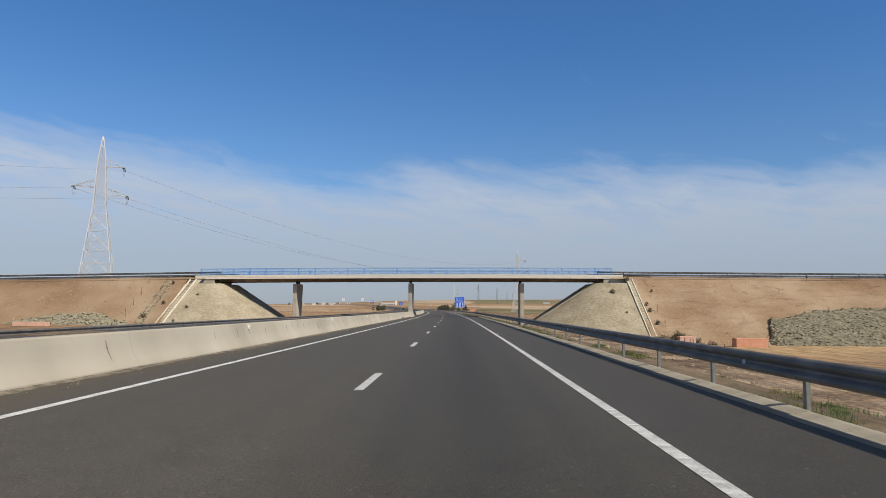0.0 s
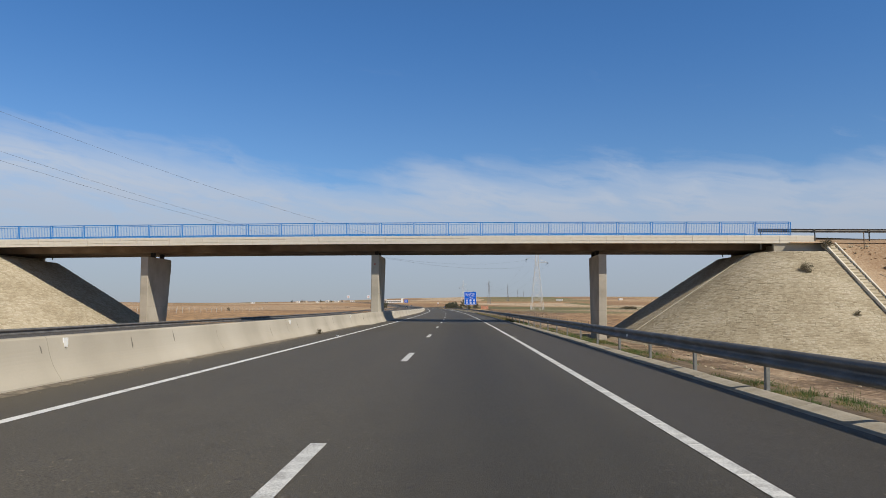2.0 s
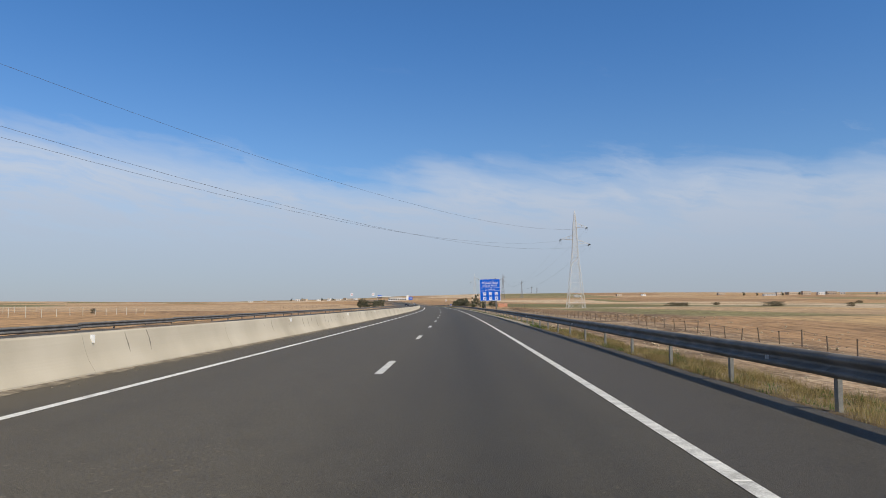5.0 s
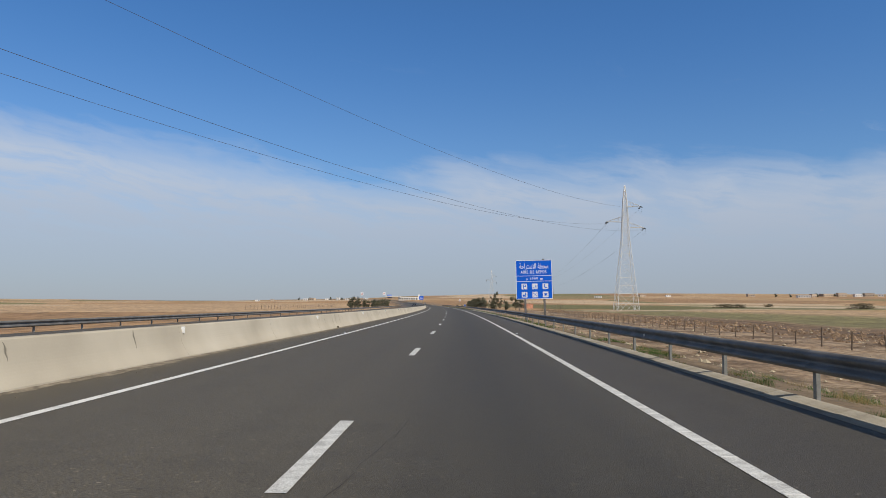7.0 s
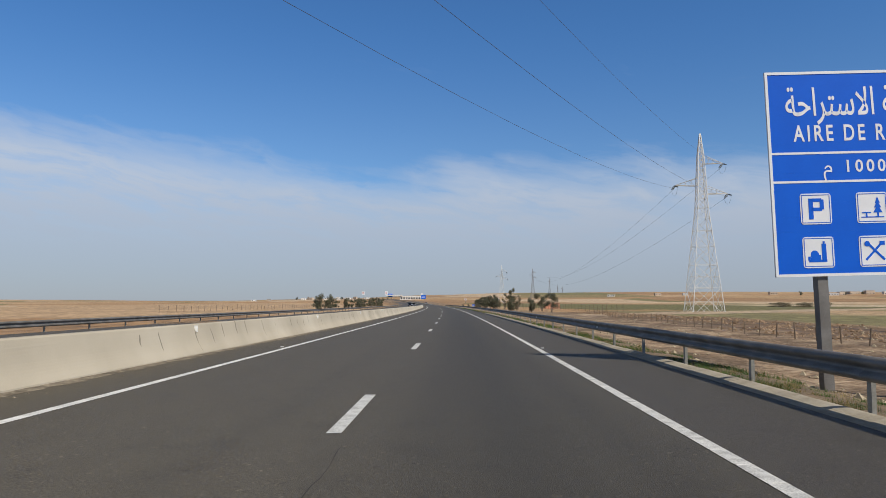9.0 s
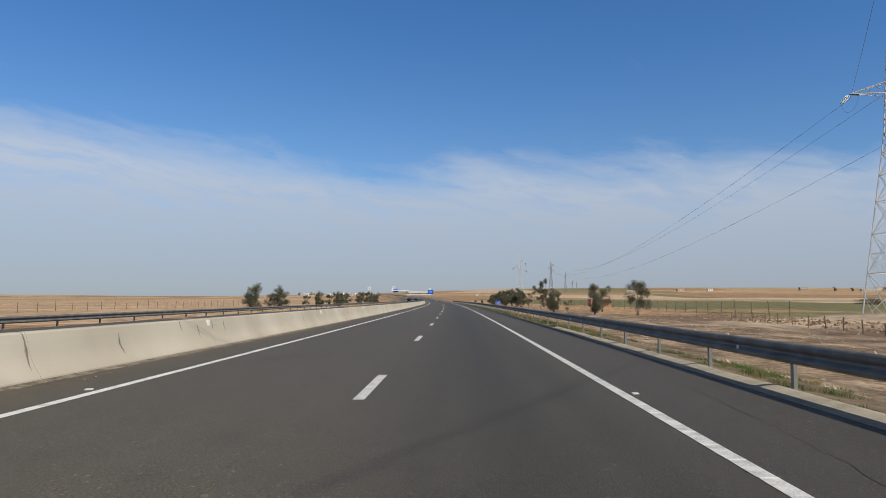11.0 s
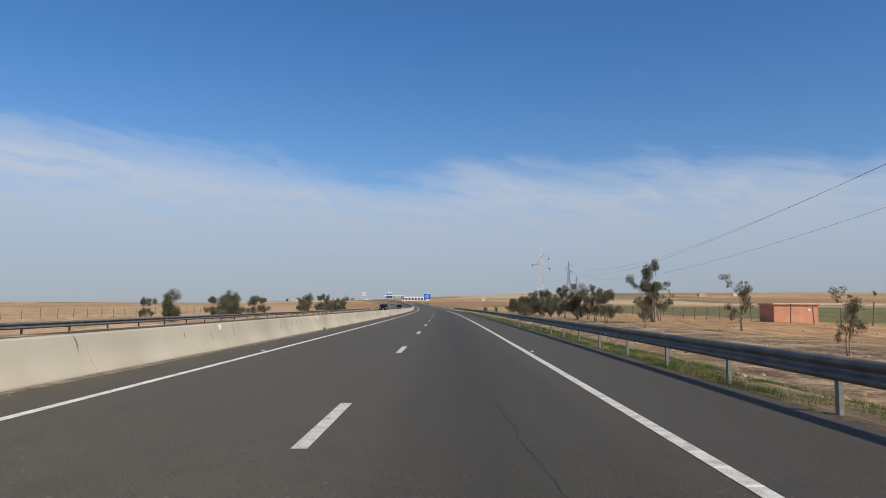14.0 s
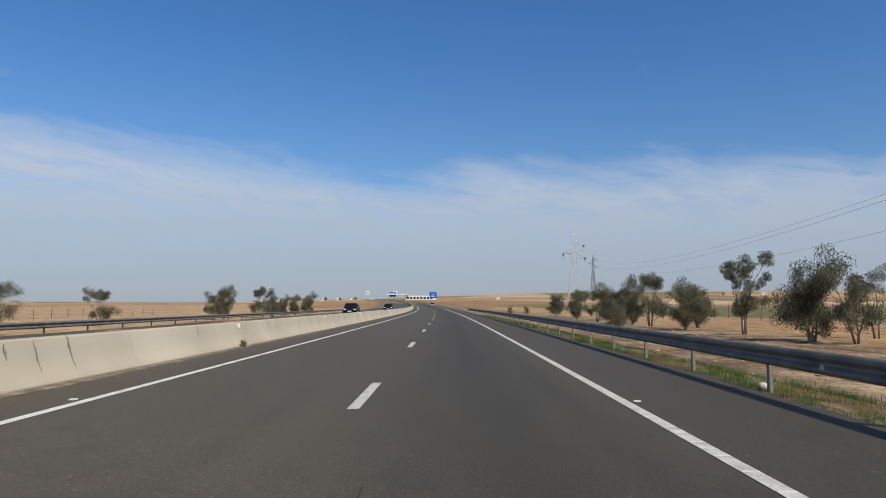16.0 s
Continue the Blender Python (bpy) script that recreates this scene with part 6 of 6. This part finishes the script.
def build_verge():
    """Grass tufts along the guard rail: green and dry blades."""
    rng = np.random.default_rng(8)
    sets = {"green": ([], []), "dry": ([], [])}

    def tuft(s, la, h, kind, blades):
        v, f = sets[kind]
        g = spot(s, la)
        z = land(s, la) - 0.02
        for _ in range(blades):
            bx, by = g.x + rng.normal(0, 0.15), g.y + rng.normal(0, 0.15)
            a = rng.uniform(0, 2 * math.pi)
            L = h * rng.uniform(0.15, 1.1) * (1.25 - rng.random() ** 2)
            out = L * rng.uniform(0.2, 1.7)
            w = 0.0020 + 0.0028 * rng.random()
            c, si = math.cos(a), math.sin(a)
            i = len(v)
            v.extend(((bx - si * w, by + c * w, z), (bx + si * w, by - c * w, z), (bx + c * out, by + si * out, z + L)))
            f.append((i, i + 1, i + 2))

    def clump(s, la, h, kind, blades, wide):
        """One leafy weed or tussock."""
        v, f = sets[kind]
        g = spot(s, la)
        z = land(s, la) - 0.02
        for _ in range(blades):
            a, q = rng.uniform(0, 2 * math.pi), rng.random() ** 0.5
            bx, by = g.x + math.cos(a) * q * wide, g.y + math.sin(a) * q * wide * 1.4
            a = rng.uniform(0, 2 * math.pi)
            L = h * rng.uniform(0.25, 1.05) * (1.2 - 0.7 * q)
            out = L * rng.uniform(0.1, 1.3)
            w = 0.0018 + 0.0032 * rng.random() ** 2
            c, si = math.cos(a), math.sin(a)
            i = len(v)
            v.extend(((bx - si * w, by + c * w, z), (bx + si * w, by - c * w, z), (bx + c * out, by + si * out, z + L)))
            f.append((i, i + 1, i + 2))

    for i in range(20000):
        s = -4 + 590 * rng.random()
        la = 5.91 + 2.2 * rng.random() ** 1.35
        patch = noise.noise((s / 4.5, la / 1.3, 3.3)) + 0.6 * noise.noise((s / 1.3, la / 0.7, 6.1))
        if s < 122 or 190 < s < 372:      # weeds in patches behind the kerb, bare earth between
            if patch < 0.12 or (la > 7.2 and rng.random() < 0.6):
                continue
            clump(s, la, 0.10 + 0.34 * min(patch, 0.6) * rng.random(), "green" if rng.random() < 0.72 else "dry", 66, 0.10 + 0.14 * rng.random())
        elif s < 190:                     # mostly straw
            if patch < -0.25:
                continue
            clump(s, la, 0.20 + 0.20 * max(0.0, patch), "dry" if rng.random() < 0.86 else "green", 56, 0.16)
        else:                             # thick green verge with yellow tussocks, thinner at first
            early = 1 - smooth(s, 400, 425)
            if patch < -0.55 + 0.25 * early:
                continue
            dry = noise.noise((s / 3.0, la / 0.9, 12.0)) > 0.32 - 0.35 * early + 0.25 * rng.normal()
            clump(s, la - 0.06, 0.10 + 0.24 * max(0.0, patch + 0.25) * rng.random() + (0.10 if dry and rng.random() < 0.2 else 0.0), "dry" if dry else "green", 64, 0.12 + 0.12 * rng.random())
    for i in range(2600):   # thin dry stalks over the stony ground
        s = -4 + 640 * rng.random()
        la = 8 + 26 * rng.random() ** 1.4
        if noise.noise((s / 7, la / 5, 1.3)) < 0.12:
            continue
        tuft(s, la, 0.16, "dry" if rng.random() < 0.75 else "green", 7)
    for kind, mat, words in (("green", M_GRASS, "green roadside grass and weeds under the guard rail"), ("dry", M_STRAW, "dry yellow roadside grass under the guard rail")):
        v, f = sets[kind]
        tagged(new("grass", raw("grass", v, f, mat)), words, "grass", kind="stuff")


build_verge()


def build_stones_loose():
    rng = np.random.default_rng(4)
    v, f = [], []

    def stone(p, r):
        i = len(v)
        k = rng.uniform(0.6, 1.3, 6)
        for (x, y, z), q in zip(((1, 0, 0), (0, 1, 0), (-1, 0, 0), (0, -1, 0), (0, 0, 0.8), (0, 0, -0.5)), k):
            v.append((p[0] + x * r * q, p[1] + y * r * q, p[2] + z * r * q))
        for a in range(4):
            b = (a + 1) % 4
            f.append((i + a, i + b, i + 4))
            f.append((i + b, i + a, i + 5))

    for _ in range(24000):
        s = -4 + 640 * rng.random()
        la = 7.4 + 24 * rng.random() ** 1.2
        p = spot(s, la, land(s, la))
        stone(p, 0.018 + 0.11 * rng.random() ** 5)
    tagged(new("stones", raw("stones", v, f, M_MORTAR)), "loose pale stones strewn over the dry ground", "stones", kind="stuff")
    v, f = [], []
    for _ in range(7000):
        s = 228 + 197 * rng.random()
        la = 20.5 + 7.5 * rng.random() + 2.0 * noise.noise((s / 12, 0, 4))
        if s > 330:
            la += 4.5
        stone(spot(s, la, land(s, la)), 0.04 + 0.17 * rng.random() ** 3)
    tagged(new("clods", raw("clods", v, f, M_CLOD)), "dark brown ploughed clods along the field's edge", "clods", kind="stuff")
    v, f = [], []
    for side in (1, -1):
        for _ in range(5200):
            x = side * rng.uniform(29 if side > 0 else 46, 110)
            d = rng.uniform(0.3, 15.5)
            if noise.noise((x / 5, d / 4, 7.0)) + 0.35 * rng.random() < 0.05:
                continue
            q = bank_point((x, NEAR - 0.4, 0.0, -1.0, "earth"), d, 1.0)
            stone(q, 0.025 + 0.15 * rng.random() ** 3.5)
    tagged(new("stones", raw("stones", v, f, M_MORTAR)), "loose pale stones strewn over the embankment slope", "stones", kind="stuff")
    v, f = [], []
    for _ in range(6500):
        x, d = rng.uniform(29.5, 75), rng.uniform(0.3, 15.8)
        q = bank_point((x, NEAR - 0.4, 0.0, -1.0, "earth"), d, 1.0)
        stone(q, 0.03 + 0.09 * rng.random() ** 2)
    tagged(new("clods", raw("clods", v, f, M_SOIL)), "brown clods of earth over the embankment slope", "clods", kind="stuff")
    # rough stone runnel down the bank beyond the drain
    v, f = [], []
    for _ in range(700):
        d = rng.uniform(0.2, 14.0)
        x = -45.0 - 0.03 * d + rng.choice((-0.45, 0.45)) + rng.normal(0, 0.13)
        stone(bank_point((x, NEAR - 0.4, 0.0, -1.0, "earth"), d, 1.0), rng.uniform(0.06, 0.20))
    tagged(new("runnel_stones", raw("runnel_stones", v, f, M_RIPRAP)), "two rough rows of stones along a runnel down the bank", "stones", kind="stuff")


def rubble_heap(x0, x1, top, foot, proud, count, words):
    """Rubble tipped over the lower bank, with a steep ragged edge. top(x): how far below the crest it begins."""
    rng = np.random.default_rng(int(abs(x0)))
    n, k = int((x1 - x0) / 0.5) + 1, 26
    verts, faces = [], []

    def place(x, u):
        edge = top(x) + 0.5 * noise.noise((x / 1.7, 0.3, 2.0))
        d = edge + (foot - edge) * u
        q = bank_point((x, NEAR - 0.4, 0.0, -1.0, "earth"), d, 0.6)
        lift = proud * smooth(u, 0.0, 0.07) * smooth(x - x0, 0, 0.8) * smooth(x1 - x, 0, 0.8)
        lump = 0.30 * noise.noise((x / 1.3, d / 1.1, 5.0)) + 0.14 * noise.noise((x / 0.5, d / 0.45, 1.0))
        return q + Vector((0, -0.45, 0.8)) * (lift * (1.0 + lump) - 0.12 * (1 - smooth(u, 0.0, 0.05)))

    for i in range(n):
        x = x0 + (x1 - x0) * i / (n - 1)
        for j in range(k):
            verts.append(place(x, j / (k - 1)))
    for i in range(n - 1):
        for j in range(k - 1):
            a = i * k + j
            faces.append((a, a + 1, a + k + 1, a + k))
    heap = new("rubble_heap", raw("rubble_heap", verts, faces, M_RIPRAP))
    tagged(heap, words, "heap", kind="stuff")
    sv, sf = [], []
    for _ in range(count):
        q, r = place(rng.uniform(x0, x1), rng.random() ** 0.9), 0.07 + 0.22 * rng.random() ** 2
        b = len(sv)
        w = rng.uniform(0.6, 1.25, 6)
        for (a, c, z), m in zip(((1, 0.2, 0), (-0.2, 1, 0.1), (-1, -0.2, 0), (0.2, -1, 0.1), (0.1, 0, 0.8), (0, 0, -0.6)), w):
            sv.append((q[0] + a * r * m, q[1] + c * r * m, q[2] + z * r * m))
        sf += [(b + a, b + (a + 1) % 4, b + 4) for a in range(4)] + [(b + (a + 1) % 4, b + a, b + 5) for a in range(4)]
    stones = part("rubble_stones", raw("rubble_stones", sv, sf, M_RIPRAP), None, heap)
    stones["kind"] = "stuff"


rubble_heap(44.6, 112.0, lambda x: 13.4 - 4.4 * smooth(x, 44.6, 47.0) - 2.4 * smooth(x, 47.0, 59.0), 15.9, 0.55, 5200, "long grey-green heap of rubble tipped over the lower embankment")
rubble_heap(-66.0, -47.0, lambda x: 9.6 - 1.8 * smooth(x, -66.0, -57.0) + 2.0 * smooth(x, -54.0, -47.0), 13.5, 0.25, 1100, "low grey-green spread of rubble on the lower embankment")
build_stones_loose()

p = spot(506.6, 6.0)
bm = bmesh.new()
bmesh.ops.create_icosphere(bm, subdivisions=2, radius=0.085)
for vv in bm.verts:
    vv.co *= 1 + 0.35 * noise.noise(vv.co * 6)
    vv.co.z *= 0.75
tagged(part("rock", bm, M_FENCE_PALE, None, m=pose(p.x, p.y, 0.04)), "pale rock in the grass beside a rail post", "rock")


# ---- vehicles ----
def car(s, lat, turn, paint, words, tall=1.45):
    ob = empty("car", spot_pose(s, lat, 0.0, turn), words, "car", "cars on the motorway")
    prof = [(-2.15, 0.32), (-2.2, 0.62), (-2.05, 0.86), (-1.25, 0.95), (-0.55, tall), (1.25, tall - 0.02), (2.0, 0.98), (2.2, 0.9), (2.2, 0.35)]
    bm = bmesh.new()
    rows = []
    for x, k in ((-0.86, 0.94), (-0.8, 1.0), (0.8, 1.0), (0.86, 0.94)):
        rows.append([bm.verts.new((x * (0.82 if z > 1.1 else 1.0), y * (0.985 if k < 1 else 1), 0.3 + (z - 0.3) * (k if z > 0.6 else 1))) for y, z in prof])
    n = len(prof)
    for a, b in zip(rows, rows[1:]):
        for j in range(n):
            bm.faces.new((a[j], a[(j + 1) % n], b[(j + 1) % n], b[j]))
    bm.faces.new(rows[0][::-1])
    bm.faces.new(rows[-1])
    body = part("body", bm, paint, ob)
    for pts in (((-0.68, -1.17, 0.99), (0.68, -1.17, 0.99), (0.60, -0.60, tall - 0.06), (-0.60, -0.60, tall - 0.06)), ((0.68, 1.93, 1.0), (-0.68, 1.93, 1.0), (-0.6, 1.32, tall - 0.07), (0.6, 1.32, tall - 0.07))):
        bm = bmesh.new()
        off = Vector((0, -0.02 if pts[0][1] < 0 else 0.02, 0.015))
        bm.faces.new([bm.verts.new(Vector(q) + off) for q in pts])
        bmesh.ops.solidify(bm, geom=bm.faces[:], thickness=0.01)
        part("windscreen", bm, M_DARK_GLASS, body)
    for sx in (-1, 1):
        bm = bmesh.new()
        bm.faces.new([bm.verts.new((sx * x, y, z)) for x, y, z in ((0.865, -0.95, 1.0), (0.865, 1.6, 1.0), (0.735, 1.1, tall - 0.09), (0.735, -0.45, tall - 0.09))])
        bmesh.ops.solidify(bm, geom=bm.faces[:], thickness=0.01)
        part("side_window", bm, M_DARK_GLASS, body)
        bm = bmesh.new()
        box(bm, (0.34, 0.06, 0.15), (sx * 0.62, -2.16, 0.72), bevel=0.02)
        part("headlight", bm, M_LAMP, body)
        bm = bmesh.new()
        box(bm, (0.3, 0.05, 0.14), (sx * 0.64, 2.2, 0.8), bevel=0.02)
        part("tail_light", bm, M_RED, body)
        for y in (-1.35, 1.35):
            bm = bmesh.new()
            bar(bm, (sx * 0.68, y, 0.32), (sx * 0.88, y, 0.32), 0.32, 16)
            wheel = part("wheel", bm, M_TYRE, ob)
            bm = bmesh.new()
            bar(bm, (sx * 0.87, y, 0.32), (sx * 0.895, y, 0.32), 0.2, 10)
            part("rim", bm, M_CAR_SILVER, wheel)
    bm = bmesh.new()
    box(bm, (0.5, 0.02, 0.11), (0, -2.2, 0.5))
    part("number_plate", bm, M_SIGN_WHITE, body)


car(588, -10.6, 0, M_CAR_DARK, "dark blue hatchback on the oncoming carriageway", 1.5)
car(638, -9.0, 0, M_CAR_DARK, "dark saloon car on the oncoming carriageway", 1.42)
car(760, 1.8, 180, M_CAR_SILVER, "silver car driving far ahead in the same direction", 1.45)
